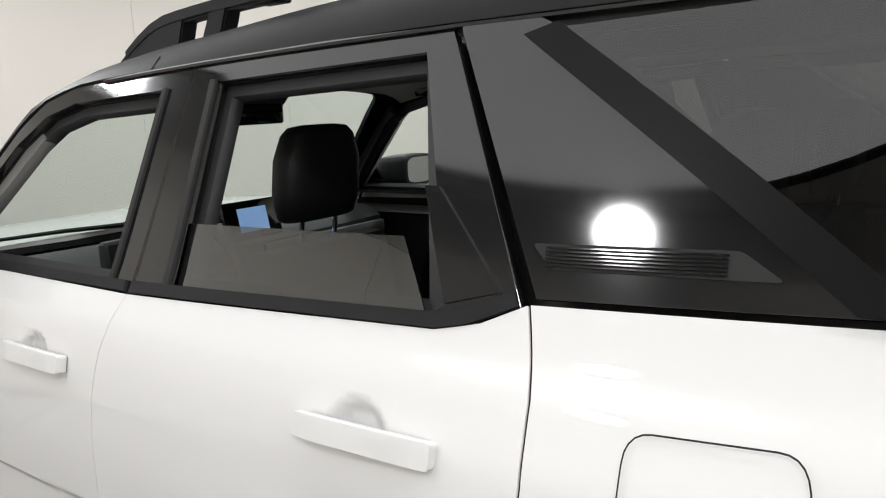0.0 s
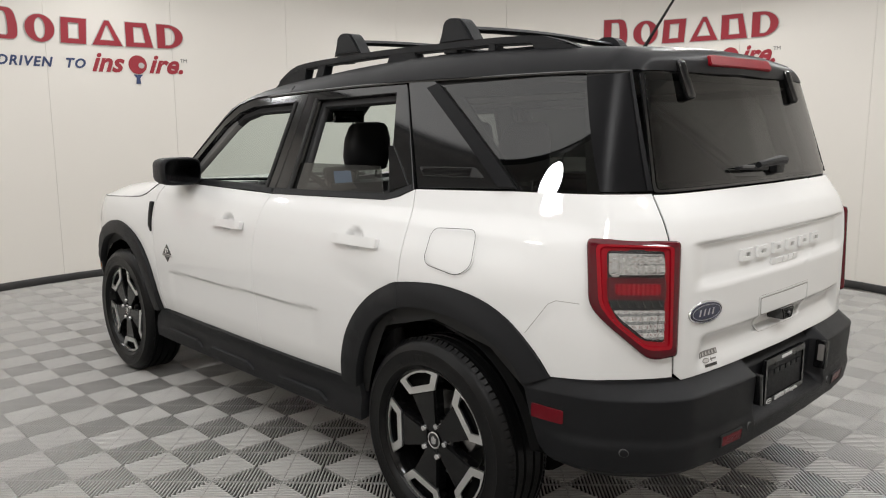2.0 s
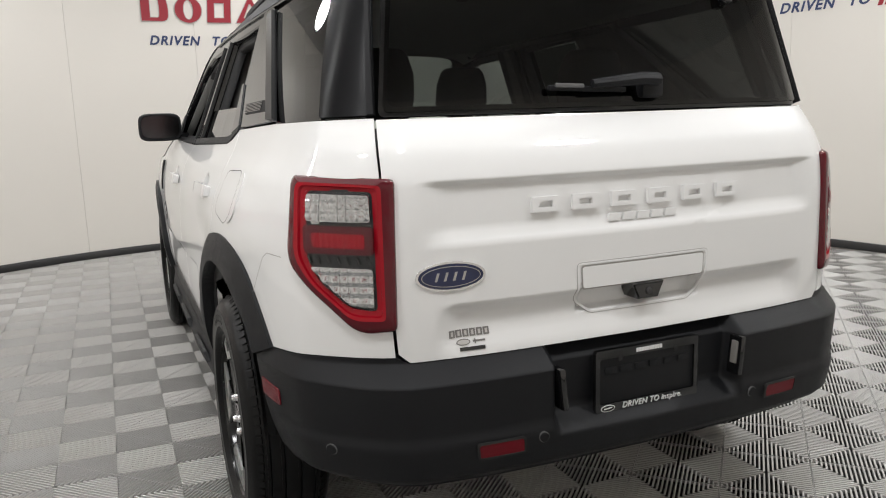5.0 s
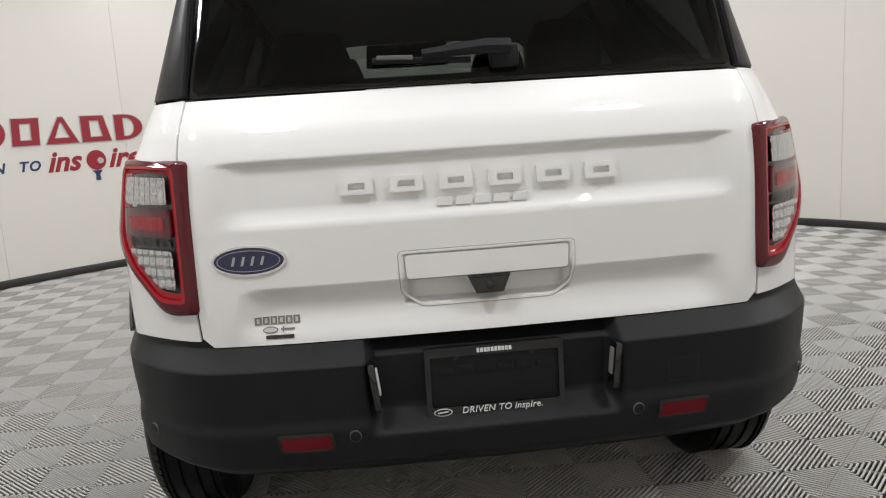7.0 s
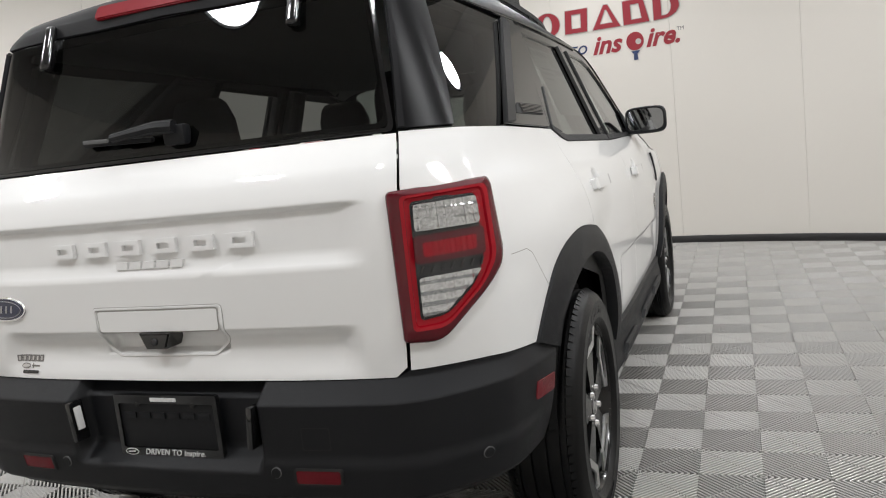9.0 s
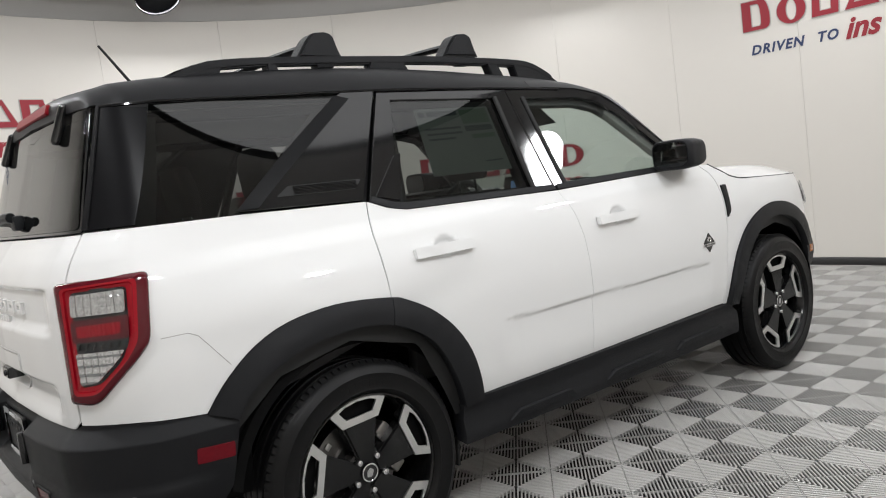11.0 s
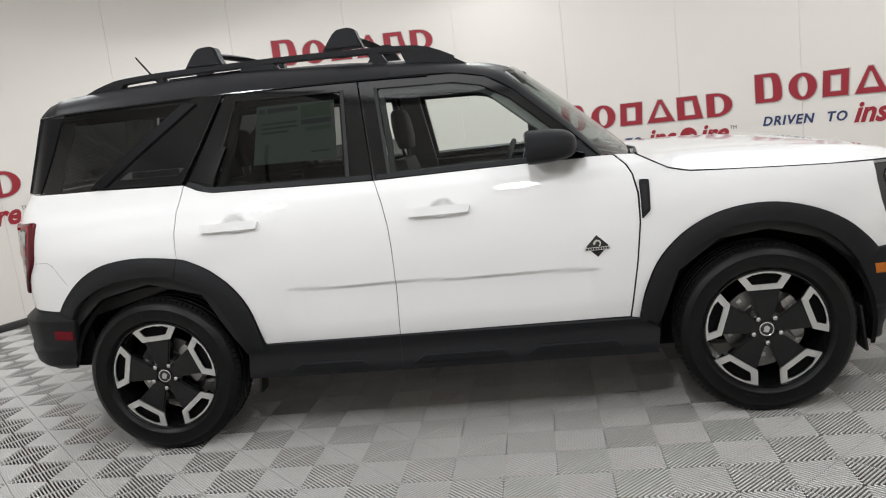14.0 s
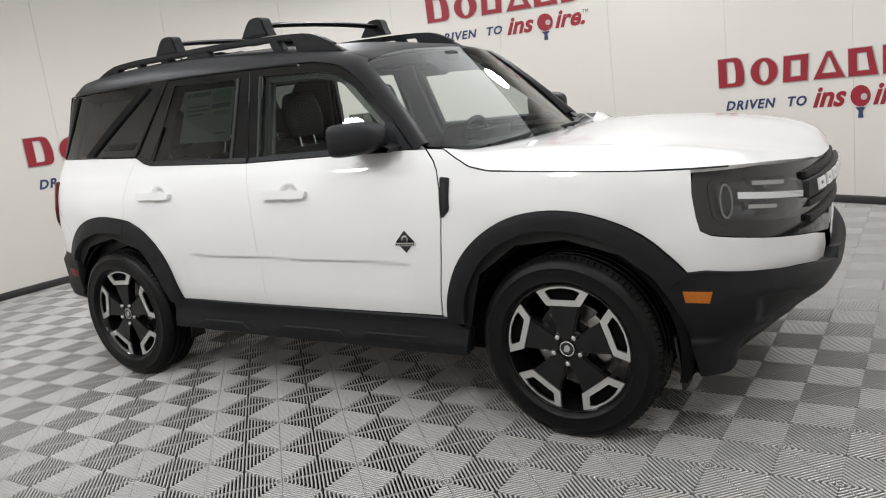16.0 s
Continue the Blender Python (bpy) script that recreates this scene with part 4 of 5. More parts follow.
# tail lamps
def tail_lamp(side):
    f, fl = flank(side), side < 0
    outer = rounded([(-0.856, 0.770), (-0.775, 0.762), (-0.662, 0.868), (-0.606, 0.925), (-0.590, 1.112), (-0.862, 1.106)], [0.012, 0.03, 0.03, 0.03, 0.02, 0.012], 4)
    inner = rounded([(-0.815, 0.815), (-0.755, 0.822), (-0.690, 0.880), (-0.662, 0.935), (-0.655, 1.082), (-0.812, 1.080)], [0.012, 0.02, 0.02, 0.02, 0.015, 0.012], 4)
    kw = dict(flip=fl)
    n = len(outer)
    rows = []
    for k, up in ((0.0, -0.012), (0.0, 0.006), (0.08, 0.0135), (0.25, 0.0165), (0.55, 0.0165), (0.72, 0.0145), (0.76, 0.008), (1.0, 0.004)):
        row = []
        for i in range(n + 1):
            (a0, b0), (a1, b1) = outer[i % n], inner[i % n]
            a, b = a0 + (a1 - a0) * k, b0 + (b1 - b0) * k
            p = f(a, b)
            nn = (f(a + 0.004, b) - p).cross(f(a, b + 0.004) - p).normalized() * (-1 if fl else 1)
            row.append(p + nn * up)
        rows.append(row)
    lampo = part("tail_lamp", loft(rows[:5]), RED_LENS, car, "red-framed tail lamp with clear and red fields", sharp=45)
    part("light_guide", loft(rows[4:]), RED_GUIDE, lampo, "bright red inner edge", sharp=45)
    facet = lambda a, b: 0.0055 * abs(math.sin(a * 150)) + 0.0026 * abs(math.sin(b * 130))
    sheet("lamp_back", inset(ccw(inner), -0.004), f, LAMP_GREY, lampo, lift=0.001, thick=0.0, step=0.05, **kw)
    sheet("reverse_field", rounded([(-0.809, 1.014), (-0.663, 1.014), (-0.661, 1.074), (-0.807, 1.072)], 0.008), f, LAMP_SILVER, lampo, lift=0.006, thick=0.004, step=0.0062, disp=facet, **kw)
    sheet("stop_field", rounded([(-0.813, 0.942), (-0.660, 0.944), (-0.656, 1.006), (-0.812, 1.004)], 0.010), f, RED_LENS, lampo, lift=0.012, thick=0.010, step=0.03, **kw)
    sheet("stop_core", rounded([(-0.796, 0.956), (-0.680, 0.958), (-0.677, 0.990), (-0.796, 0.988)], 0.006), f, RED_GUIDE, lampo, lift=0.0135, thick=0.002, step=0.0062, disp=lambda a, b: 0.0012 * math.sin(a * 520), **kw)
    sheet("signal_field", rounded([(-0.810, 0.824), (-0.760, 0.829), (-0.700, 0.882), (-0.674, 0.914), (-0.810, 0.912)], 0.008), f, LAMP_SILVER, lampo, lift=0.006, thick=0.004, step=0.0062, disp=facet, **kw)
    for i in range(7):
        a0 = -0.806 + i * 0.022
        sheet("lamp_rib", [(a0, 0.920), (a0 + 0.004, 0.920), (a0 + 0.011, 0.937), (a0 + 0.007, 0.937)], f, GLOSS, lampo, lift=0.006, thick=0.004, step=0.1, **kw)
    sheet("lens", inset(ccw(inner), 0.001), f, LENS, lampo, lift=0.0125 + 0.002, thick=0.0, step=0.04, **kw)


for side in (1, -1):
    tail_lamp(side)


# rear bumper, in black grained plastic, with the plate niche
def bumper_form(a, z):
    x = abs(a)
    edge = 1 - min(1.0, max(0.0, (z - 0.650) / 0.040))
    out = 0.054 * edge * (1 - 0.65 * smooth(0.60, 0.95, x)) - 0.002 + 0.004 * smooth(0.6, 0.9, x)
    out += 0.012 * (1 - smooth(0.50, 0.535, z)) * (1 - smooth(0.40, 0.46, z) * 0) * (1 - smooth(0.9, 1.05, x))
    niche = (1 - smooth(0.262, 0.292, x)) * smooth(0.487, 0.525, z)
    return out - 0.055 * niche - 0.05 * (1 - smooth(0.38, 0.44, z))


BUMP = [(-1.10, 0.655), (-1.06, 0.47), (-1.0, 0.395), (-0.85, 0.39), (-0.3, 0.385), (0.3, 0.385), (0.85, 0.39), (1.0, 0.395), (1.06, 0.47), (1.10, 0.655), (1.02, 0.688), (0.83, 0.701), (0.65, 0.703),
        (0.62, 0.6905), (-0.62, 0.6905), (-0.65, 0.703), (-0.83, 0.701), (-1.02, 0.688)]
rb = sheet("rear_bumper", BUMP, tail, TRIM, car, gap=0.0, disp=bumper_form, step=0.02, thick=0.04, cuts=((-0.292, -0.285, -0.27, -0.262, 0.262, 0.27, 0.285, 0.292), (0.487, 0.494, 0.518, 0.525, 0.646, 0.650, 0.654, 0.688)), label="grained black rear bumper with a plate niche")
for s in (1, -1):
    c0 = 0.432 * s
    sheet("rear_reflector", rounded([(c0 - 0.054, 0.473), (c0 + 0.054, 0.473), (c0 + 0.054, 0.505), (c0 - 0.054, 0.505)], 0.006), tail, REFLECTOR, rb, lift=0.003, disp=bumper_form, thick=0.006, step=0.05)
    sheet("parking_sensor", ellipse(0.325 * s, 0.497, 0.0135, 0.0135, 18), tail, STITCH, rb, lift=0.002, disp=bumper_form, thick=0.003, step=0.05)
    sheet("parking_sensor", ellipse(0.325 * s, 0.497, 0.0115, 0.0115, 18), tail, TRIM, rb, lift=0.004, disp=bumper_form, thick=0.003, step=0.05)
    sheet("parking_sensor", ellipse(0.80 * s, 0.50, 0.0125, 0.0125, 18), tail, STITCH, rb, lift=0.002, disp=bumper_form, thick=0.003, step=0.05)
    sheet("parking_sensor", ellipse(0.80 * s, 0.50, 0.0105, 0.0105, 18), tail, TRIM, rb, lift=0.004, disp=bumper_form, thick=0.003, step=0.05)
    ring("reflector_rim", rounded([(c0 - 0.060, 0.468), (c0 + 0.060, 0.468), (c0 + 0.060, 0.510), (c0 - 0.060, 0.510)], 0.008), rounded([(c0 - 0.054, 0.473), (c0 + 0.054, 0.473), (c0 + 0.054, 0.505), (c0 - 0.054, 0.505)], 0.006), tail, SEAL, rb, lift=0.0045, disp=bumper_form, thick=0.006, step=0.05)
    c0 = 1.020 * s
    sheet("side_reflector", rounded([(c0 - 0.055, 0.562), (c0 + 0.055, 0.558), (c0 + 0.057, 0.600), (c0 - 0.051, 0.606)], 0.006), tail, REFLECTOR, rb, lift=0.003, disp=bumper_form, thick=0.006, step=0.05)
ring("tow_cover", rounded([(0.395, 0.545), (0.465, 0.545), (0.465, 0.60), (0.395, 0.60)], 0.006), rounded([(0.3975, 0.5475), (0.4625, 0.5475), (0.4625, 0.5975), (0.3975, 0.5975)], 0.006), tail, SEAL, rb, lift=0.0015, disp=bumper_form, thick=0.0, step=0.1)

# plate holder
plate_z, plate_y = 0.582, -0.812
pl = part("plate_frame", moved(frame_prism(rounded([(-0.157, -0.08), (0.157, -0.08), (0.157, 0.08), (-0.157, 0.08)], 0.008), rounded([(-0.145, -0.058), (0.145, -0.058), (0.145, 0.058), (-0.145, 0.058)], 0.006), -0.008, 0.006), pose(0, plate_y, plate_z, 90, 0, 0)), GLOSS, car, "black plate frame with a white slogan bar")
part("plate_back", block((0.31, 0.008, 0.155), (0, plate_y + 0.004, plate_z), None, 0.003), TRIM, pl)
for k in range(6):
    part("plate_block", block((0.034, 0.004, 0.017), (-0.112 + k * 0.045, plate_y - 0.002, plate_z + 0.026), None, 0.001), TRIM, pl)
bm = words("DRIVEN TO inspire.", 0.021, 0.2, 1.05)
for one in letters(bm):
    part("letter", moved(one, pose(-0.080, plate_y - 0.0072, plate_z - 0.0745, 90, 0, 0)), LED_WHITE, pl, "white letter of the slogan")
for k in range(10):
    part("frame_bar", block((0.0062, 0.002, 0.0095), (-0.036 + 0.008 * k, plate_y - 0.0075, plate_z + 0.069), None, 0.0), LED_WHITE, pl, "white name bar")
part("frame_oval", moved(prism(ellipse(-0.122, -0.069, 0.021, 0.009, 20), 0.0055, 0.0070), pose(0, plate_y, plate_z, 90, 0, 0)), LED_WHITE, pl)
part("frame_oval_field", moved(prism(ellipse(-0.122, -0.069, 0.0185, 0.0068, 20), 0.0070, 0.0076), pose(0, plate_y, plate_z, 90, 0, 0)), GLOSS, pl)
part("frame_oval_bar", moved(prism([(-0.134, -0.071), (-0.110, -0.069), (-0.110, -0.066), (-0.134, -0.068)], 0.0076, 0.008), pose(0, plate_y, plate_z, 90, 0, 0)), LED_WHITE, pl)
for s in (1, -1):
    part("plate_screw", moved(lathe([(0.0, 0.004), (0.006, 0.003), (0.007, 0.0)], 12), pose(0.085 * s, plate_y - 0.004, plate_z + 0.055, 0, 0, -90)), SEAL, pl)
for s in (1, -1):
    nl = part("number_lamp", block((0.016, 0.045, 0.105), (0.270 * s, -0.835, 0.597), Matrix.Rotation(radians(6 * s), 3, "Y"), 0.006), GLOSS, rb)
    part("lens", block((0.010, 0.022, 0.060), (0.264 * s, -0.836, 0.605), Matrix.Rotation(radians(6 * s), 3, "Y"), 0.003), LED_WHITE if s < 0 else SIGN_GREY, nl)
# ---- roof, screen, bonnet, nose ----
ROOF_ROWS = ((-0.600, 0.575, 1.597, 1.600, 1.603), (-0.592, 0.585, 1.600, 1.634, 1.650), (-0.555, 0.597, 1.600, 1.658, 1.682), (-0.45, 0.622, 1.601, 1.674, 1.698), (-0.2, 0.646, 1.602, 1.690, 1.713),
             (0.2, 0.660, 1.602, 1.697, 1.720), (0.45, 0.665, 1.601, 1.693, 1.719), (0.6, 0.668, 1.598, 1.686, 1.716), (0.8, 0.673, 1.592, 1.674, 1.708), (1.0, 0.677, 1.586, 1.658, 1.692), (1.3, 0.681, 1.573, 1.632, 1.664), (1.48, 0.679, 1.558, 1.606, 1.634),
             (1.60, 0.662, 1.535, 1.576, 1.604), (1.675, 0.640, 1.515, 1.549, 1.577))


def roof_point(row, f):
    y, w, ze, zs, zc = row
    tab = ((0.0, zc), (0.35, zc - 0.004), (0.65, zs + 0.4 * (zc - zs)), (0.86, zs), (0.94, ze + 0.62 * (zs - ze)), (0.985, ze + 0.22 * (zs - ze)), (1.0, ze))
    bow = 0.030 * (f * f) if y < -0.5 else (-0.05 * f * f + 0.05 if y > 1.55 else 0.0)
    return Vector((f * w, y + bow, curve(tab, f)))


FR = [0.0, 0.12, 0.25, 0.38, 0.5, 0.6, 0.7, 0.78, 0.84, 0.89, 0.93, 0.955, 0.975, 0.99, 1.0]
rows = []
for i in range(len(ROOF_ROWS) - 1):
    for k in range(3):
        s = k / 3
        y = ROOF_ROWS[i][0] + (ROOF_ROWS[i + 1][0] - ROOF_ROWS[i][0]) * s
        row = (y,) + tuple(curve(ROOF_ROWS, y, q) for q in (1, 2, 3, 4))
        rows.append([Vector((-p.x, p.y, p.z)) for p in (roof_point(row, f) for f in FR[::-1])] + [roof_point(row, f) for f in FR[1:]])
row = ROOF_ROWS[-1]
rows.append([Vector((-p.x, p.y, p.z)) for p in (roof_point(row, f) for f in FR[::-1])] + [roof_point(row, f) for f in FR[1:]])
roof = part("roof", loft(rows, thick=0.012), ROOF, car, "satin black roof", sharp=50)
liner = [[Vector((p.x * 0.97, p.y * 0.97 + 0.01, p.z - 0.030)) for p in r] for r in rows[6:-2]]
part("headliner", loft(liner, thick=0.008), LINER, car, "grey cloth headliner")
part("high_brake_lamp", moved(prism(rounded([(-0.225, -0.019), (0.235, -0.019), (0.225, 0.019), (-0.215, 0.019)], 0.012), 0.0, 0.02, 0.003), pose(0.0, -0.578, 1.637, 68, 0, 0)), RED_DARK, roof, "dark red high brake lamp")
for s in (1, -1):
    line = []
    for u in [-0.80, -0.70, -0.60, -0.45, -0.2, 0.1, 0.4, 0.7, 1.0, 1.2, 1.35]:
        x, y, z = skin(u, curve(ROOF_ROWS, u, 2) - 0.004)
        line.append(Vector((x * s, y, z)))
    part("roof_drip", tube(line, 0.005, 6), GLOSS, roof)

# windscreen and A pillars
ws = []
for k in range(13):
    s = k / 12
    row = []
    for i in range(25):
        f = -1 + 2 * i / 24
        lowp = Vector((0.742 * f, 2.035 + 0.255 * (1 - f * f), 1.143 - 0.050 * (1 - f * f)))
        topp = Vector((0.628 * f, 1.675 + 0.055 * (1 - f * f), 1.521 + 0.060 * (1 - f ** 4)))
        p = lowp.lerp(topp, s)
        p.z += 0.014 * 4 * s * (1 - s)
        row.append(p)
    ws.append(row)
wind = part("windscreen", loft(ws), SCREEN_GLASS, car, "clear raked windscreen")
part("mirror_shade", loft([[q + Vector((0, -0.022, -0.020)) for q in r[8:17]] for r in ws[9:13]]), DASH, wind)
for s in (1, -1):
    f = flank(s)
    out = [f(u, z) for u, z in ((2.06, 1.140), (1.935, 1.268), (1.835, 1.358), (1.715, 1.466), (1.66, 1.504), (1.60, 1.534), (1.53, 1.552), (1.45, 1.566), (1.33, 1.574), (1.18, 1.581))]
    inn = []
    for q in (0.0, 0.27, 0.50, 0.78, 0.95):
        e = ws[0][24 if s > 0 else 0].lerp(ws[12][24 if s > 0 else 0], q)
        inn.append(e + Vector((-0.02 * s, 0.012, 0.012 + 0.02 * q * (1 - q) * 4)))
    for y, q in ((1.665, 0.90), (1.58, 0.88), (1.48, 0.89), (1.33, 0.92), (1.18, 0.965)):
        p = roof_point((y,) + tuple(curve(ROOF_ROWS, y, c) for c in (1, 2, 3, 4)), q)
        inn.append(Vector((p.x * s, p.y, p.z + 0.003)))
    rws = []
    for i, (o, e) in enumerate(zip(out, inn)):
        b = 1.0 if i < 5 else max(0.0, 0.8 - 0.2 * (i - 5))
        m = o.lerp(e, 0.5) + Vector((0.012 * s, 0.010 * (i < 6), 0.014)) * b
        rws.append([o, o.lerp(m, 0.5) + Vector((0.006 * s, 0, 0.003)) * b, m, m.lerp(e, 0.5) + Vector((0, 0.004 * (i < 6), 0.005)) * b, e])
    part("a_pillar", loft(rws, thick=0.015), ROOF, car, sharp=60)
cowl = [[Vector((0.78 * f, 2.06 + 0.22 * (1 - f * f) + d, 1.128 - 0.045 * (1 - f * f) + h)) for f in [i / 10 - 1 for i in range(21)]] for d, h in ((0.0, 0.0), (0.05, -0.012), (0.12, -0.02))]
part("cowl", loft(cowl, thick=0.02), TRIM, car)
for x0, x1 in ((0.55, -0.05), (-0.10, -0.62)):
    part("wiper", tube([(x0, 2.235, 1.112), (0.5 * (x0 + x1), 2.265, 1.122), (x1, 2.205, 1.135)], [0.010, 0.008, 0.006], 6), TRIM, wind)

# bonnet
HOOD_SIDE = ((2.19, 1.143), (2.26, 1.103), (2.32, 1.070), (2.40, 1.050), (2.56, 1.038), (2.742, 1.027), (2.96, 1.015), (3.165, 1.006), (3.30, 1.000), (3.42, 0.993), (3.55, 0.982), (3.70, 0.965), (3.84, 0.952))
HOOD_MID = ((2.27, 1.106), (2.33, 1.113), (2.40, 1.117), (2.50, 1.118), (2.63, 1.116), (2.79, 1.107), (2.98, 1.089), (3.14, 1.065), (3.25, 1.043), (3.33, 1.021), (3.39, 0.999), (3.44, 0.972), (3.472, 0.940))
hood_rows = []
for (u, z), (ym, zm) in zip(HOOD_SIDE, HOOD_MID):
    sx, sy, sz = skin(u, z)
    row = []
    for i in range(33):
        f = -1 + i / 16
        a = abs(f) ** (0.7 if abs(f) < 1 else 1)
        f2 = math.copysign(a, f)
        zz = sz + (zm - sz) * (1 - abs(f2) ** 5) + 0.012 * math.exp(-((abs(f2) - 0.80) / 0.10) ** 2) * (zm - sz) / 0.08
        row.append(Vector((sx * f2, ym + (sy - ym) * f2 * f2, zz)))
    hood_rows.append(row)
hood = part("bonnet", loft(hood_rows, thick=0.018), WHITE, car, "white clamshell bonnet", sharp=60)

for s in (1, -1):
    line = []
    for u, z in HOOD_SIDE[:9]:
        x, y, z = skin(u, z - 0.002)
        line.append(Vector(((x + 0.0005) * s, y, z)))
    part("bonnet_gap", tube(line, 0.0032, 6), SEAL, hood)

# nose: black grille face with lamps
GR = [(-0.925, 0.992), (-0.94, 0.90), (-0.925, 0.80), (-0.875, 0.778), (-0.70, 0.742), (-0.526, 0.710), (-0.30, 0.672), (-0.12, 0.640), (0.0, 0.62), (0.12, 0.640), (0.30, 0.672), (0.526, 0.710), (0.70, 0.742), (0.875, 0.778), (0.925, 0.80), (0.94, 0.90), (0.925, 0.992),
      (0.68, 0.985), (0.42, 0.958), (0.26, 0.942), (0.0, 0.932), (-0.26, 0.942), (-0.42, 0.958), (-0.68, 0.985)]
gri = sheet("grille", GR, nose, GLOSS, car, lift=-0.006, thick=0.05, step=0.05, flip=True, label="gloss black grille face between the headlamps")
for zz in (0.745, 0.80, 0.905):
    sheet("grille_bar", [(-0.40, zz - 0.012), (0.40, zz - 0.012), (0.40, zz + 0.012), (-0.40, zz + 0.012)], nose, TRIM, gri, lift=0.012, thick=0.02, flip=True)
sheet("name_beam", rounded([(-0.45, 0.828), (0.45, 0.828), (0.43, 0.888), (-0.43, 0.888)], 0.01), nose, TRIM, gri, lift=0.030, thick=0.04, flip=True)
for i in range(6):
    x0 = -0.355 + i * 0.123
    ring("name_block", [(x0, 0.838), (x0 + 0.088, 0.838), (x0 + 0.088, 0.878), (x0, 0.878)], [(x0 + 0.025, 0.851), (x0 + 0.063, 0.851), (x0 + 0.063, 0.865), (x0 + 0.025, 0.865)], nose, LED_WHITE, gri, lift=0.036, thick=0.008, step=0.2, flip=True)
for side in (1, -1):
    f, kw = flank(side), dict(flip=side < 0)
    hl = rounded([(3.232, 0.835), (3.280, 0.797), (3.576, 0.760), (3.715, 0.826), (3.620, 0.925), (3.370, 0.963), (3.245, 0.968), (3.222, 0.945)], 0.025, 4)
    lp = sheet("headlamp", hl, f, GLOSS, car, lift=0.000, thick=0.01, step=0.05, label="headlamp with bright bars behind a clear lens", **kw)
    sheet("reflector_bowl", inset(ccw(hl), 0.026), f, HEAD_BOWL, lp, lift=0.004, thick=0.004, step=0.02, disp=lambda a, b: 0.003 * math.sin(a * 70) + 0.002 * math.sin(b * 160), **kw)
    for u0, u1, z0, z1, dz in ((3.317, 3.707, 0.886, 0.908, 0.059), (3.367, 3.525, 0.924, 0.938, 0.021), (3.347, 3.470, 0.849, 0.862, 0.018)):
        sheet("light_bar", [(u0, z0), (u1, z0 - dz), (u1, z1 - dz), (u0, z1)], f, LED_WHITE if dz > 0.05 else LINER, lp, lift=0.010, thick=0.008, step=0.05, **kw)
        sheet("bar_carrier", [(u0 - 0.02, z0 - 0.018), (u1 + 0.01, z0 - dz - 0.018), (u1 + 0.01, z1 - dz + 0.014), (u0 - 0.02, z1 + 0.014)], f, LAMP_GREY, lp, lift=0.006, thick=0.006, step=0.05, **kw)
    ring("projector_ring", ellipse(3.279, 0.884, 0.020, 0.058, 24), ellipse(3.279, 0.884, 0.0165, 0.052, 24), f, SIGN_GREY, lp, lift=0.012, thick=0.01, step=0.1, **kw)
    sheet("projector", ellipse(3.279, 0.884, 0.0155, 0.050, 20), f, LAMP_GREY, lp, lift=0.008, thick=0.004, step=0.1, **kw)
    sheet("lens", inset(ccw(hl), 0.018), f, LENS, lp, lift=0.018, thick=0.012, step=0.05, **kw)


def chin_form(a, z):
    x = abs(a)
    out = 0.022 + 0.030 * (1 - smooth(0.55, 0.66, z)) * (1 - smooth(0.75, 1.0, x))
    out -= (0.16 * (1 - smooth(0.62, 0.95, x)) + 0.02) * (1 - smooth(0.26, 0.50, z))
    zz = z + 0.18 * (0.755 - x)
    pocket = smooth(0.440, 0.478, zz) * (1 - smooth(0.535, 0.572, zz)) * smooth(0.26, 0.50, x) * (1 - smooth(0.715, 0.770, x))
    step_ = 0.012 * (1 - smooth(0.395, 0.405, z)) * smooth(0.80, 0.95, x)
    return out - 0.028 * pocket + step_


CHIN = [(-1.07, 0.50), (-0.96, 0.36), (-0.93, 0.255), (-0.80, 0.235), (-0.45, 0.30), (0.45, 0.30), (0.80, 0.235), (0.93, 0.255), (0.96, 0.36), (1.0, 0.50), (1.055, 0.60), (0.972, 0.654), (0.90, 0.656), (0.70, 0.633), (0.48, 0.600), (0.25, 0.557), (0.15, 0.537),
        (0.10, 0.575), (0.0, 0.565), (-0.10, 0.575), (-0.15, 0.537), (-0.25, 0.557), (-0.48, 0.600), (-0.70, 0.633), (-0.90, 0.656), (-0.972, 0.654), (-1.055, 0.60), (-1.0, 0.50)]
CHIN = CHIN[1:]
fb = sheet("front_bumper", CHIN, nose, TRIM, car, disp=chin_form, step=0.016, thick=0.05, flip=True, label="grained black front bumper with fog pockets")
for s in (1, -1):
    m = [(0.898 * s, 0.548), (0.980 * s, 0.552), (0.988 * s, 0.592), (0.887 * s, 0.588)]
    sheet("side_marker", m, nose, AMBER, fb, lift=0.003, disp=chin_form, thick=0.006, step=0.05, flip=True, label="amber side marker")
    part("mud_flap", block((0.10, 0.012, 0.20), (0.80 * s, 3.075, 0.31), Matrix.Rotation(radians(6), 3, "X"), 0.004), SEAL, fb)
    part("mud_flap", block((0.09, 0.012, 0.10), (0.79 * s, 0.425, 0.265), Matrix.Rotation(radians(-6), 3, "X"), 0.004), SEAL, car)

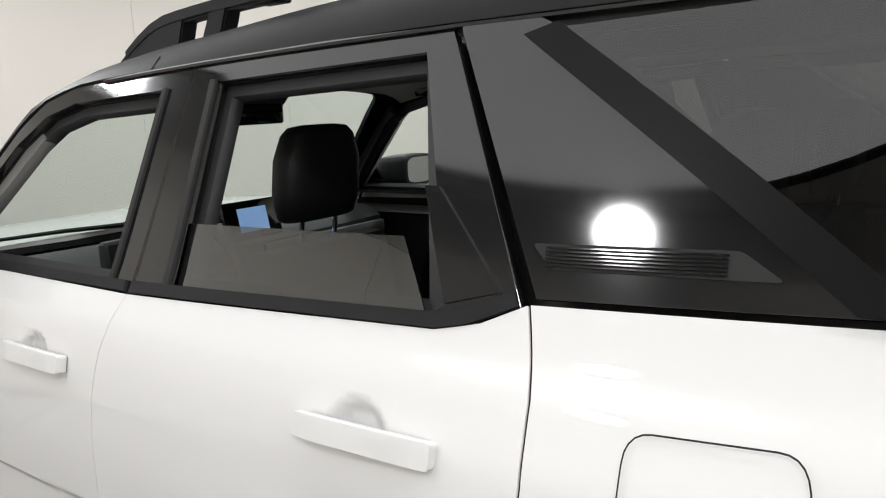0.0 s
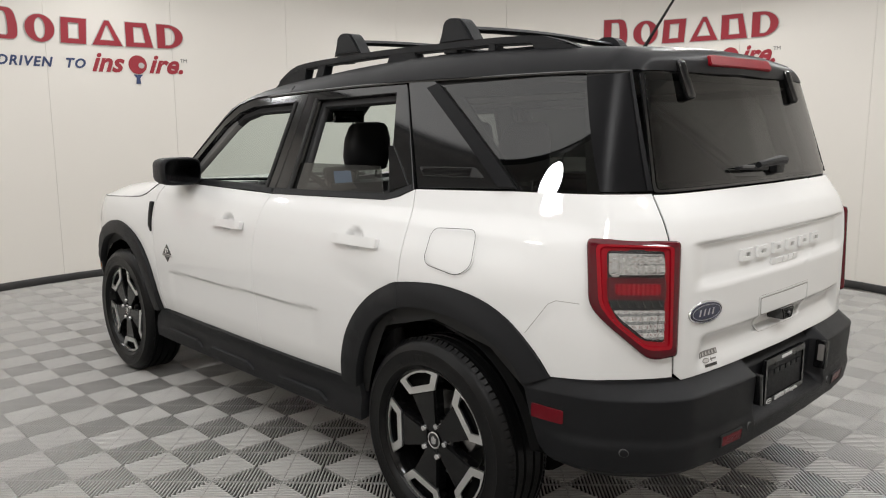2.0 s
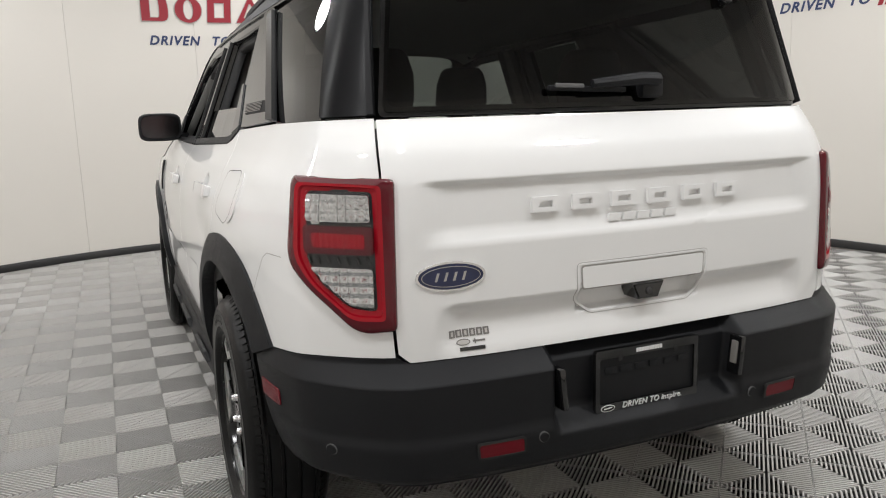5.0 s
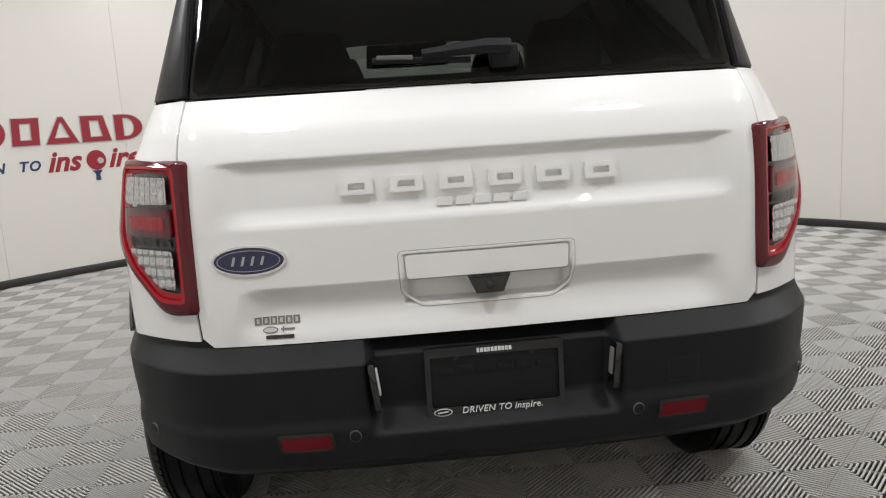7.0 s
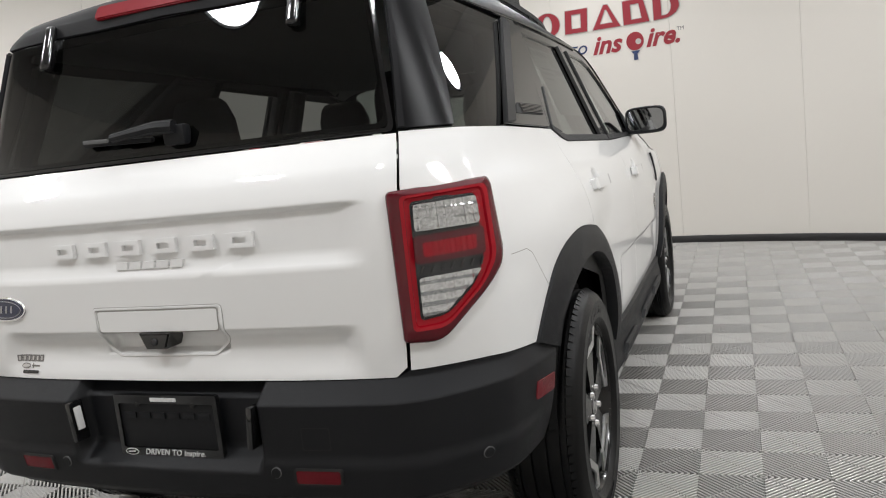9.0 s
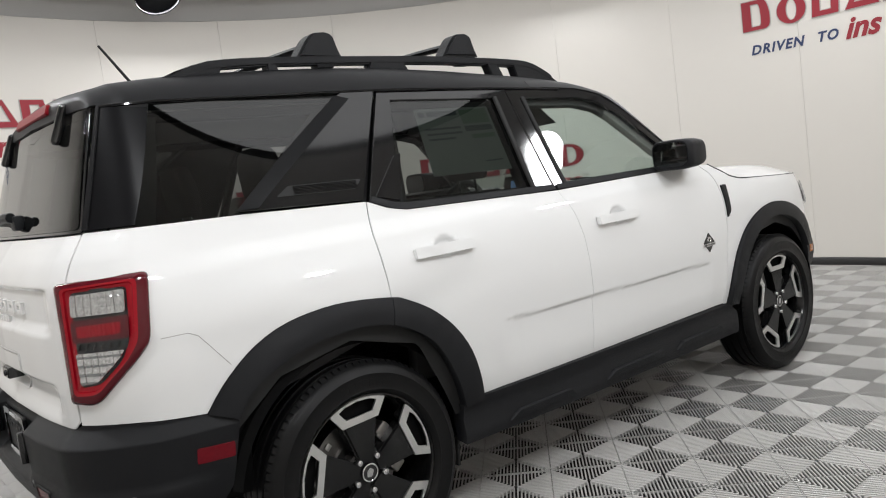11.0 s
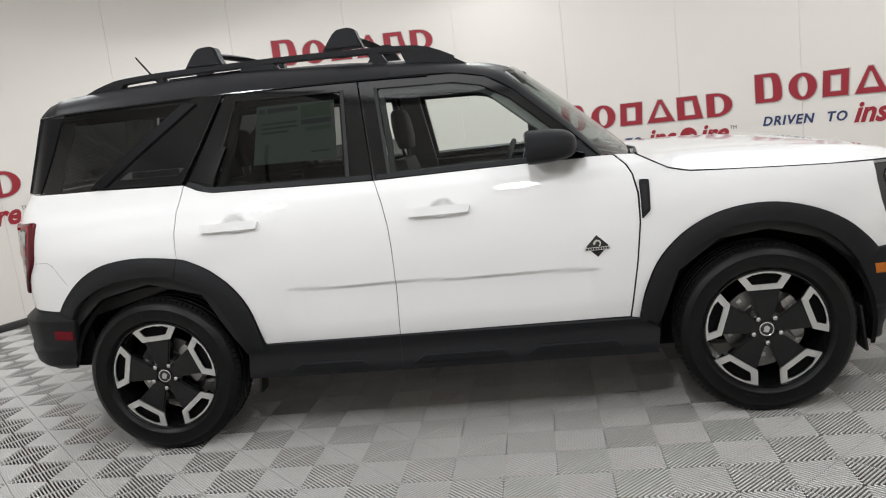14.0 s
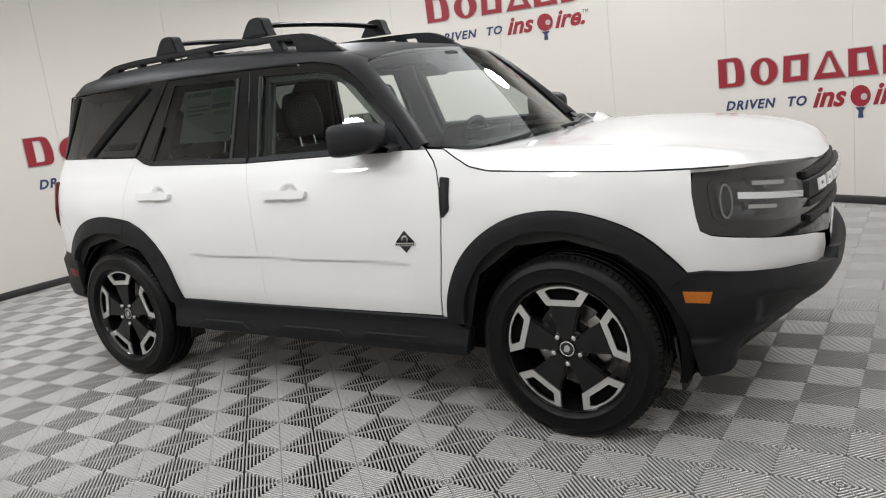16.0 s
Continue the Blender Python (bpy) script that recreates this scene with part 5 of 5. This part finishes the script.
# ---- underbody and wheel wells ----
ub = part("underbody", block((1.20, 3.30, 0.25), (0, 1.38, 0.345), None, 0.03), VOID, car)
# black block added to stand for the shade beneath the sills
part("underside_shade_block", block((1.34, 1.72, 0.16), (0, 1.33, 0.31), None, 0.03), VOID, car)
for s in (1, -1):
    for yc in (0.0, FRONT_Y):
        bm = bmesh.new()
        rws = [[Vector((x * s, yc + r * math.cos(radians(a)), HUB_Z + r * 0.98 * math.sin(radians(a)))) for a in (range(-6, 173, 6) if yc == 0.0 else range(-14, 187, 6))] for x, r in ((0.885, 0.425), (0.87, 0.45), (0.60, 0.45), (0.58, 0.30), (0.575, 0.05))]
        part("wheel_well", loft(rws, bm), VOID, car)


# black block added in place of the shade under the rear bumper
part("rear_shade_block", block((1.05, 0.40, 0.16), (0, -0.38, 0.395), None, 0.03), VOID, car)

# ---- wheels ----
def ring_at(points, turn):
    c, s = math.cos(turn), math.sin(turn)
    return [(x * c - y * s, x * s + y * c) for x, y in points]


def build_wheel():
    """One wheel with its axle along x, outer face towards +x."""
    prof = [(0.250, 0.085), (0.256, 0.097), (0.262, 0.104), (0.268, 0.1115), (0.272, 0.1135), (0.276, 0.112), (0.300, 0.115), (0.318, 0.113), (0.322, 0.1145), (0.326, 0.112), (0.338, 0.106), (0.349, 0.097), (0.355, 0.086), (0.3585, 0.072)]
    for gx in (0.060, 0.022, -0.022, -0.060):
        prof += [(0.3595, gx + 0.006), (0.351, gx + 0.004), (0.351, gx - 0.004), (0.3595, gx - 0.006)]
    prof += [(0.3585, -0.072), (0.355, -0.086), (0.349, -0.097), (0.326, -0.112), (0.300, -0.115), (0.268, -0.112), (0.256, -0.098), (0.250, -0.085)]
    wheel = part("wheel", lathe([(0.257, 0.090), (0.255, 0.097), (0.251, 0.098), (0.243, 0.085), (0.237, 0.050), (0.220, 0.00), (0.222, -0.09), (0.250, -0.098)], 72), RIM_BLACK, None, sharp=40)
    part("tyre", lathe(prof, 120), TYRE, wheel, "black road tyre with moulded sidewall", sharp=30)
    bm = bmesh.new()
    for k in range(88):
        a = 2 * math.pi * k / 88
        for sx in (1, -1):
            box(bm, (0.030, 0.0185, 0.006), (0, 0, 0), None, 0.0)
            vs = bm.verts[-8:]
            bmesh.ops.transform(bm, matrix=Matrix.Rotation(a, 4, "X") @ Matrix.Translation((0.087 * sx, 0, 0.3515)) @ Matrix.Rotation(radians(38) * sx, 4, "Y"), verts=vs)
    # raised sidewall bars in place of the maker's name
    for c0 in (70, 250):
        for k in range(7):
            a = radians(c0 - 90 + k * 5.0)
            vs = box(bm, (0.0014, 0.016, 0.022), (0, 0, 0), None, 0.0)
            bmesh.ops.transform(bm, matrix=Matrix.Rotation(a, 4, "X") @ Matrix.Translation((0.1145, 0, 0.296)), verts=vs)
    tagged(part("tread", bm, TYRE, wheel), kind="stuff")
    to_x = Matrix(((0, 0, 1, 0), (1.06, 0, 0, 0), (0, 1.06, 0, 0), (0, 0, 0, 1)))  # drawing (x, y) to (y, z), height to x
    rim_o, rim_i = ellipse(0, 0, 0.2425, 0.2425, 80), ellipse(0, 0, 0.2345, 0.2345, 80)
    part("rim_edge", moved(frame_prism(rim_o, rim_i, 0.084, 0.094), to_x), RIM_CUT, wheel, "machined rim edge")
    br_o = [(-0.104, 0.216), (-0.064, 0.160), (0.064, 0.160), (0.104, 0.216), (0.066, 0.2305), (0.0, 0.2395), (-0.066, 0.2305)]
    br_i = [(-0.068, 0.211), (-0.047, 0.182), (0.047, 0.182), (0.068, 0.211), (0.044, 0.2215), (0.0, 0.2265), (-0.044, 0.2215)]
    for k in range(5):
        t = 2 * math.pi * k / 5
        b = frame_prism(ring_at(br_o, t), ring_at(br_i, t), 0.082, 0.0895)
        part("cut_bracket", moved(b, to_x), RIM_CUT, wheel, "bright machined bracket at a spoke end")
        b = prism(ring_at([(-0.026, 0.030), (0.026, 0.030), (0.040, 0.085), (0.062, 0.163), (-0.062, 0.163), (-0.040, 0.085)], t), 0.045, 0.086, 0.006)
        part("spoke", moved(b, to_x), RIM_BLACK, wheel)
        b = prism(ring_at([(-0.075, 0.178), (0.075, 0.178), (0.08, 0.218), (0.0, 0.232), (-0.08, 0.218)], t), 0.045, 0.060, 0.0)
        part("spoke_pocket", moved(b, to_x), VOID, wheel)
        a = t + math.pi / 5
        part("lug_nut", moved(lathe([(0.0, 0.018), (0.009, 0.016), (0.0125, 0.008), (0.0125, -0.008)], 12), Matrix.Translation((0.080, -0.057 * math.sin(a), 0.057 * math.cos(a)))), CHROME, wheel)
    part("hub", moved(lathe([(0.0, 0.006), (0.060, 0.004), (0.078, -0.004), (0.080, -0.04)], 40), Matrix.Translation((0.074, 0, 0))), RIM_BLACK, wheel)
    cap = part("centre_cap", moved(lathe([(0.0, 0.003), (0.028, 0.002), (0.030, -0.004)], 32), Matrix.Translation((0.084, 0, 0))), GLOSS, wheel)
    part("cap_ring", moved(lathe([(0.030, 0.004), (0.027, 0.005), (0.0255, 0.004)], 32), Matrix.Translation((0.084, 0, 0))), CHROME, cap)
    part("cap_mark", moved(prism(rounded([(-0.014, -0.010), (0.004, -0.014), (0.014, 0.004), (0.002, 0.016), (-0.010, 0.008)], 0.004), 0.087, 0.0885), to_x), CHROME, cap)
    part("brake_disc", lathe([(0.0, 0.012), (0.09, 0.012), (0.092, 0.0), (0.158, 0.0), (0.158, -0.02), (0.09, -0.02)], 56), STEEL, wheel)
    bm = bmesh.new()
    for dy, dz, sy, sz in ((0.115, 0.075, 0.06, 0.08), (0.125, -0.02, 0.05, 0.07), (0.10, 0.10, 0.05, 0.04)):
        box(bm, (0.06, sy, sz), (0.02, dy, dz), Matrix.Rotation(radians(35), 3, "X"), 0.01)
    part("brake_caliper", bm, STEEL, wheel)
    for k, a in enumerate((130, 195, 270)):
        part("valve_clip", block((0.004, 0.018, 0.022), (0.006, 0.135 * math.cos(radians(a)), 0.135 * math.sin(radians(a))), Matrix.Rotation(radians(a), 3, "X"), 0.002), RIM_CUT, wheel)
    return wheel


w0 = build_wheel()
WHEEL_X = 0.818
wheels = [w0]
w0.parent = car
w0.matrix_basis = pose(WHEEL_X, FRONT_Y, HUB_Z)
for x, y, rz, spin in ((WHEEL_X, 0.0, 0, 3), (-WHEEL_X, 0.0, 180, 20), (-WHEEL_X, FRONT_Y, 180, 40)):
    copy_thing(w0, pose(x, y, HUB_Z, 0, 0, rz) @ pose(0, 0, 0, spin, 0, 0))

# ---- roof rails, cross bars, aerial ----
for s in (1, -1):
    top = ((-0.34, 1.676), (-0.28, 1.700), (-0.14, 1.733), (0.10, 1.741), (0.6, 1.740), (1.05, 1.728), (1.30, 1.712), (1.42, 1.670), (1.51, 1.618))
    line = [(y, curve(top, y)) for y in [-0.335 + i * 0.0545 for i in range(35)]]
    line = [p for p in line if p[0] <= 1.51]
    bar = line + [(y, z - 0.030) for y, z in line[::-1]]
    put = Matrix(((0, 0, s, 0.542 * s), (1, 0, 0, 0), (0, 1, 0, 0), (0, 0, 0, 1)))
    rail = part("roof_rail", moved(prism(ccw(bar), -0.02, 0.02, 0.006), put), TRIM, car, "black raised roof rail with open windows", sharp=50)
    for feet in ([(-0.345, 1.665), (-0.145, 1.675), (-0.115, 1.722), (-0.28, 1.698)], [(0.045, 1.66), (0.085, 1.66), (0.075, 1.73), (0.035, 1.73)], [(0.44, 1.66), (0.66, 1.66), (0.62, 1.725), (0.47, 1.725)],
                 [(1.10, 1.63), (1.17, 1.63), (1.12, 1.715), (1.06, 1.715)], [(1.25, 1.62), (1.52, 1.605), (1.41, 1.668), (1.28, 1.705), (1.215, 1.705)]):
        part("rail_foot", moved(prism(ccw(feet), -0.022, 0.018, 0.004), put), TRIM, rail, sharp=50)
for y in (0.28, 0.96):
    cb = part("cross_bar", loft([[Vector((x, y + dy * k, 1.792 + 0.014 * (1 - (x / 0.5) ** 2) + dz * k)) for dy, dz in ((-0.034, 0), (-0.02, 0.012), (0.01, 0.013), (0.034, 0.002), (0.012, -0.010), (-0.02, -0.010), (-0.034, 0))] for x, k in [(i / 10 * 0.5, 1.0 if abs(i) < 10 else 0.8) for i in range(-10, 11)]]), TRIM, car, "black aerofoil cross bar", sharp=50)
    for s in (1, -1):
        put = Matrix(((0, 0, s, 0.500 * s), (1, 0, 0, y), (0, 1, 0, 0), (0, 0, 0, 1)))
        part("bar_tower", moved(prism(rounded([(-0.105, 1.742), (0.088, 1.738), (0.070, 1.775), (0.058, 1.822), (0.030, 1.834), (-0.030, 1.830), (-0.058, 1.805)], [0, 0, 0.02, 0.02, 0.02, 0.02, 0.03], 3), -0.030, 0.034, 0.008), put), TRIM, cb, sharp=50)
        part("clamp", block((0.05, 0.07, 0.03), (0.530 * s, y - 0.005, 1.715), None, 0.006), TRIM, cb)
ae = part("aerial", tube([(0.0, -0.205, 1.715), (0.0, -0.24, 1.765), (0.003, -0.330, 1.893)], [0.008, 0.006, 0.0045], 8), SEAL, car)
part("aerial_foot", moved(lathe([(0.0, 0.02), (0.022, 0.014), (0.034, 0.0)], 20), Matrix.Translation((0.0, -0.20, 1.705)) @ pose(0, 0, 0, 0, -90, 0)), TRIM, ae)
part("roof_rib", loft([[Vector((x, y, 1.722 + 0.004 * math.sin(abs(x) * 40) - 0.02 * x * x)) for x in [i / 20 - 0.4 for i in range(17)]] for y in (0.0, 0.5)], thick=0.004), ROOF, roof)

# ---- mirrors ----
for s in (1, -1):
    rws = []
    for y, k, dz in ((1.752, 0.92, 0.0), (1.760, 0.99, 0.0), (1.79, 1.0, 0.0), (1.85, 0.97, 0.0), (1.90, 0.88, 0.0), (1.932, 0.74, -0.002), (1.950, 0.52, -0.003), (1.958, 0.20, -0.004), (1.960, 0.02, -0.004)):
        row = []
        for i in range(29):
            a = 2 * math.pi * i / 28
            cx, cz = math.cos(a), math.sin(a)
            px = math.copysign(abs(cx) ** 0.45, cx) * 0.100
            pz = math.copysign(abs(cz) ** 0.45, cz) * 0.068
            row.append(Vector(((0.942 + px * k - 0.02 * (1 - k)) * s, y, 1.214 + pz * k + dz)))
        rws.append(row)
    mi = part("door_mirror", loft(rws), TRIM, car, "black plastic door mirror", sharp=60)
    bm = bmesh.new()
    vs = [bm.verts.new(v) for v in rws[0][:-1]]
    bm.faces.new(vs)
    part("mirror_back", bm, TRIM, mi)
    pts = []
    for i in range(28):
        a = 2 * math.pi * i / 28
        cx, cz = math.cos(a), math.sin(a)
        pts.append((0.942 * s + math.copysign(abs(cx) ** 0.5, cx) * 0.088, 1.216 + math.copysign(abs(cz) ** 0.5, cz) * 0.054))
    bm = bmesh.new()
    bm.faces.new([bm.verts.new((x, 1.7485, z)) for x, z in pts])
    part("mirror_glass", bm, MIRROR if s > 0 else DARK_REFLECTION_MIRROR, mi, "silvered mirror glass" if s > 0 else "mirror glass darkened to stand for a dark reflection")
    part("mirror_foot", loft([[Vector(((x + 0.0) * s, y, z)) for y, z in ((1.86, 1.150), (1.86, 1.178), (1.93, 1.185), (1.99, 1.165), (1.98, 1.148), (1.86, 1.150))] for x in (0.80, 0.84, 0.90, 0.94)]), TRIM, mi)
    sheet("mirror_patch", [(1.86, 1.166), (2.03, 1.150), (1.93, 1.262), (1.90, 1.270)], flank(s), TRIM, mi, lift=0.004, thick=0.01, flip=s < 0)

# ---- cabin ----
def seat(x, y, name="seat"):
    st = part(name, loft([[Vector((x + px * w, y + dy, z)) for px in (-1, -0.93, -0.6, 0.6, 0.93, 1)] for dy, z, w in ((0.50, 0.60, 0.22), (0.50, 0.66, 0.24), (0.10, 0.64, 0.25), (0.02, 0.66, 0.25), (-0.06, 0.90, 0.25), (-0.12, 1.10, 0.22), (-0.14, 1.17, 0.19), (-0.20, 1.17, 0.19), (-0.20, 0.9, 0.24), (-0.12, 0.60, 0.24))]), CLOTH, car, "black leather seat")
    headrest(x, y - 0.16, st)
    return st


def headrest(x, y, parent):
    rws = []
    for z, w, d in ((1.225, 0.100, 0.030), (1.232, 0.112, 0.042), (1.29, 0.126, 0.052), (1.37, 0.122, 0.052), (1.425, 0.102, 0.045), (1.443, 0.085, 0.033), (1.448, 0.05, 0.015)):
        row = []
        for i in range(21):
            a = 2 * math.pi * i / 20
            row.append(Vector((x + math.copysign(abs(math.cos(a)) ** 0.6, math.cos(a)) * w, y + math.copysign(abs(math.sin(a)) ** 0.7, math.sin(a)) * d + (z - 1.3) * -0.12, z)))
        rws.append(row)
    hr = part("headrest", loft(rws), CLOTH, parent, "black padded headrest", sharp=60)
    for s in (-1, 1):
        part("headrest_post", tube([(x + 0.055 * s, y + 0.01, 1.15), (x + 0.055 * s, y, 1.24)], 0.006, 8), CHROME, parent)


for x in (-0.36, 0.36):
    seat(x, 1.20)
for x in (-0.40, 0.40):
    seat(x, 0.20, "rear_seat")
part("rear_bench_middle", block((0.36, 0.16, 0.50), (0, 0.08, 0.90), Matrix.Rotation(radians(-10), 3, "X"), 0.04, 3), CLOTH, car)
dash_rows = [[Vector((x, y - 0.05 * (1 - (x / 0.72) ** 2), z)) for x in [i / 8 * 0.72 for i in range(-8, 9)]] for y, z in ((2.10, 1.09), (1.98, 1.10), (1.86, 1.085), (1.80, 1.05), (1.80, 0.96), (1.86, 0.80), (1.95, 0.60))]
dash = part("dashboard", loft(dash_rows, thick=0.02), DASH, car, "dark dashboard")
part("dash_trim", block((0.62, 0.02, 0.045), (0.36, 1.742, 1.02), None, 0.01), STITCH, dash)
scr = part("screen", block((0.23, 0.02, 0.13), (0.0, 1.735, 1.135), Matrix.Rotation(radians(-12), 3, "X"), 0.006), GLOSS, dash, "upright centre display")
SCREEN = glow("display_glow", (0.30, 0.50, 0.85), 0.45)
part("screen_image", block((0.12, 0.002, 0.08), (0.0, 1.7245, 1.137), Matrix.Rotation(radians(-12), 3, "X"), 0.0), SCREEN, scr, "blue lit display")
part("dial_pod", block((0.30, 0.05, 0.11), (-0.36, 1.78, 1.085), None, 0.02, 3), DASH, dash)
part("cluster_image", block((0.20, 0.002, 0.06), (-0.36, 1.753, 1.085), None, 0.0), SCREEN, dash)
bm = bmesh.new()
ringpts = [Vector((-0.36 + 0.18 * math.cos(a), 1.60 + 0.18 * math.sin(a) * 0.38, 1.03 + 0.18 * math.sin(a) * 0.92)) for a in [2 * math.pi * i / 32 for i in range(33)]]
tube(ringpts, 0.016, 10, bm)
sw = part("steering_wheel", bm, DASH, car, "black steering wheel")
part("steering_boss", block((0.13, 0.05, 0.11), (-0.36, 1.615, 1.02), Matrix.Rotation(radians(-22), 3, "X"), 0.025, 3), DASH, sw)
part("steering_spoke", block((0.33, 0.02, 0.035), (-0.36, 1.605, 1.025), Matrix.Rotation(radians(-22), 3, "X"), 0.01), DASH, sw)
part("inner_mirror", block((0.21, 0.03, 0.065), (0.0, 1.66, 1.478), None, 0.014, 3), GLOSS, car)
part("camera_box", block((0.12, 0.12, 0.06), (0.0, 1.72, 1.53), None, 0.02, 3), DASH, car)
for s in (1, -1):
    f, kw = flank(s), dict(flip=s < 0)
    sheet("b_pillar_trim", [(1.00, 1.10), (1.17, 1.10), (1.11, 1.56), (1.00, 1.56)], f, PILLAR, car, lift=-0.075, thick=0.03, **kw)
    sheet("c_pillar_trim", [(-0.30, 1.18), (0.30, 1.18), (0.44, 1.58), (0.18, 1.58)], f, DASH, car, lift=-0.06, thick=0.03, **kw)
    sheet("d_pillar_trim", [(-0.76, 1.18), (-0.56, 1.18), (-0.44, 1.57), (-0.66, 1.57)], f, PILLAR, car, lift=-0.05, thick=0.02, **kw)
    sheet("cant_rail_trim", [(-0.60, 1.565), (1.50, 1.545), (1.50, 1.57), (-0.60, 1.60)], f, DASH, car, lift=-0.06, thick=0.02, **kw)
    sheet("a_pillar_trim", [(1.62, 1.455), (2.02, 1.11), (2.08, 1.15), (1.68, 1.495)], f, PILLAR, car, lift=-0.03, thick=0.03, **kw)
    sheet("door_trim", [(0.30, 0.55), (2.05, 0.55), (2.05, 1.13), (0.30, 1.13)], f, DASH, car, lift=-0.09, thick=0.05, step=0.12, **kw)
    sheet("cargo_trim", [(-0.72, 0.55), (0.28, 0.80), (0.28, 1.17), (-0.75, 1.20)], f, DASH, car, lift=-0.09, thick=0.04, step=0.12, **kw)
part("cargo_floor", block((1.2, 1.1, 0.05), (0, -0.15, 0.72), None, 0.01), DASH, car)
part("cabin_floor", block((1.4, 1.7, 0.05), (0, 1.15, 0.50), None, 0.01), DASH, car)
part("fire_wall", block((1.3, 0.04, 0.6), (0, 2.08, 0.75), None, 0.01), VOID, car)
# price sheet inside the rear door glass
f = flank(1)
ps = sheet("price_sheet", [(0.53, 1.270), (0.92, 1.262), (0.915, 1.520), (0.55, 1.527)], f, PAPER, car, lift=-0.022, thick=0.001, step=0.1, label="pale price sheet with printed bars")
for u0, u1, z0, z1, m in ((0.56, 0.59, 1.492, 1.512, INK), (0.60, 0.745, 1.492, 1.512, INK), (0.76, 0.90, 1.455, 1.512, PALE_GREEN), (0.76, 0.90, 1.425, 1.447, INK), (0.78, 0.90, 1.395, 1.412, PALE_GREEN), (0.57, 0.74, 1.44, 1.448, INK), (0.57, 0.74, 1.42, 1.428, INK), (0.57, 0.70, 1.40, 1.408, INK), (0.80, 0.89, 1.30, 1.306, INK)):
    sheet("printed_bar", [(u0, z0), (u1, z0), (u1, z1), (u0, z1)], f, m, ps, lift=-0.0195, thick=0.0, step=0.2)

# ---- floor of ribbed tiles ----
CELL = 0.204
X0, Y0 = -0.048, 0.942


# round-topped rib on a narrow web: offset across (in half widths) and level
RIB_FORM = ((-0.3, -0.016), (-0.95, -0.0050), (-1.0, -0.0026), (-0.78, -0.0008), (0.0, 0.0), (0.78, -0.0008), (1.0, -0.0026), (0.95, -0.0050), (0.3, -0.016))


def tile_data(ox=0.0, oy=0.0):
    """Ribs and spines of one tile of two by two squares, tops at z = 0."""
    verts, faces = [], []
    d = CELL * math.sqrt(2)
    n = 20
    r2 = math.sqrt(0.5)
    for ci in (0, 1):
        for cj in (0, 1):
            cx, cy = ox + (ci + 0.5) * CELL, oy + (cj + 0.5) * CELL
            sgn = 1 if (ci + cj) % 2 == 0 else -1
            along, across = Vector((r2, -r2 * sgn)), Vector((r2, r2 * sgn))
            bars = []
            for k in range(n):
                s = (k + 0.5) / n * d - d / 2
                h = d / 2 - abs(s)
                for e in (1, -1):
                    bars.append((across * s + along * (e * (h + 0.0020) / 2), along, (h - 0.0020) / 2, 0.0036, 0.0, -0.016))
            bars.append((Vector((0, 0)), across, d / 2 - 0.004, 0.0010, -0.0012, -0.010))
            for o, a, half, w, top, low in bars:
                b = Vector((-a.y, a.x)) * w
                p = Vector((cx, cy)) + o
                e0, e1 = p - a * half, p + a * half
                i = len(verts)
                for wide, level in RIB_FORM:
                    for q in (e0, e1):
                        q = q + b * wide
                        verts.append((q.x, q.y, max(top + level, low)))
                n_form = len(RIB_FORM)
                for k in range(n_form - 1):
                    faces.append((i + 2 * k, i + 2 * k + 1, i + 2 * k + 3, i + 2 * k + 2))
    return verts, faces


floor = tagged(new("floor"), "grey ribbed plastic tile floor in a checker of two rib directions", "floor", kind="structure")
bm = bmesh.new()
c = bm.verts.new((MID.x, MID.y, -0.026))
edge = [bm.verts.new(on_wall(d, -0.026, -0.09)) for d in range(0, 360, 4)]
for i in range(len(edge)):
    bm.faces.new((c, edge[i], edge[(i + 1) % len(edge)]))
part("under_floor", bm, UNDER_FLOOR, floor)
cells = []
for i in range(-13, 14):
    for j in range(-13, 14):
        x, y = X0 + i * 2 * CELL, Y0 + j * 2 * CELL
        r = math.hypot(x + CELL - MID.x, y + CELL - MID.y)
        if r < 4.72:
            cells.append((r, x, y))
cells.sort()
tv, tf = tile_data()
tile_mesh = bpy.data.meshes.new("tile")
tile_mesh.from_pydata(tv, [], tf)
tile_mesh.materials.append(RIB)
tile_mesh.polygons.foreach_set("use_smooth", [True] * len(tile_mesh.polygons))
for r, x, y in cells[:300]:
    t = new("tile", tile_mesh)
    t.location, t.parent = (x, y, 0), floor
rest_v, rest_f = [], []
for r, x, y in cells[300:]:
    k = len(rest_v)
    rest_v += [(a + x, b + y, c) for a, b, c in tv]
    rest_f += [tuple(q + k for q in f) for f in tf]
me = bpy.data.meshes.new("outer_tiles")
me.from_pydata(rest_v, [], rest_f)
tagged(finish("outer_tiles", me, RIB, floor), kind="stuff")
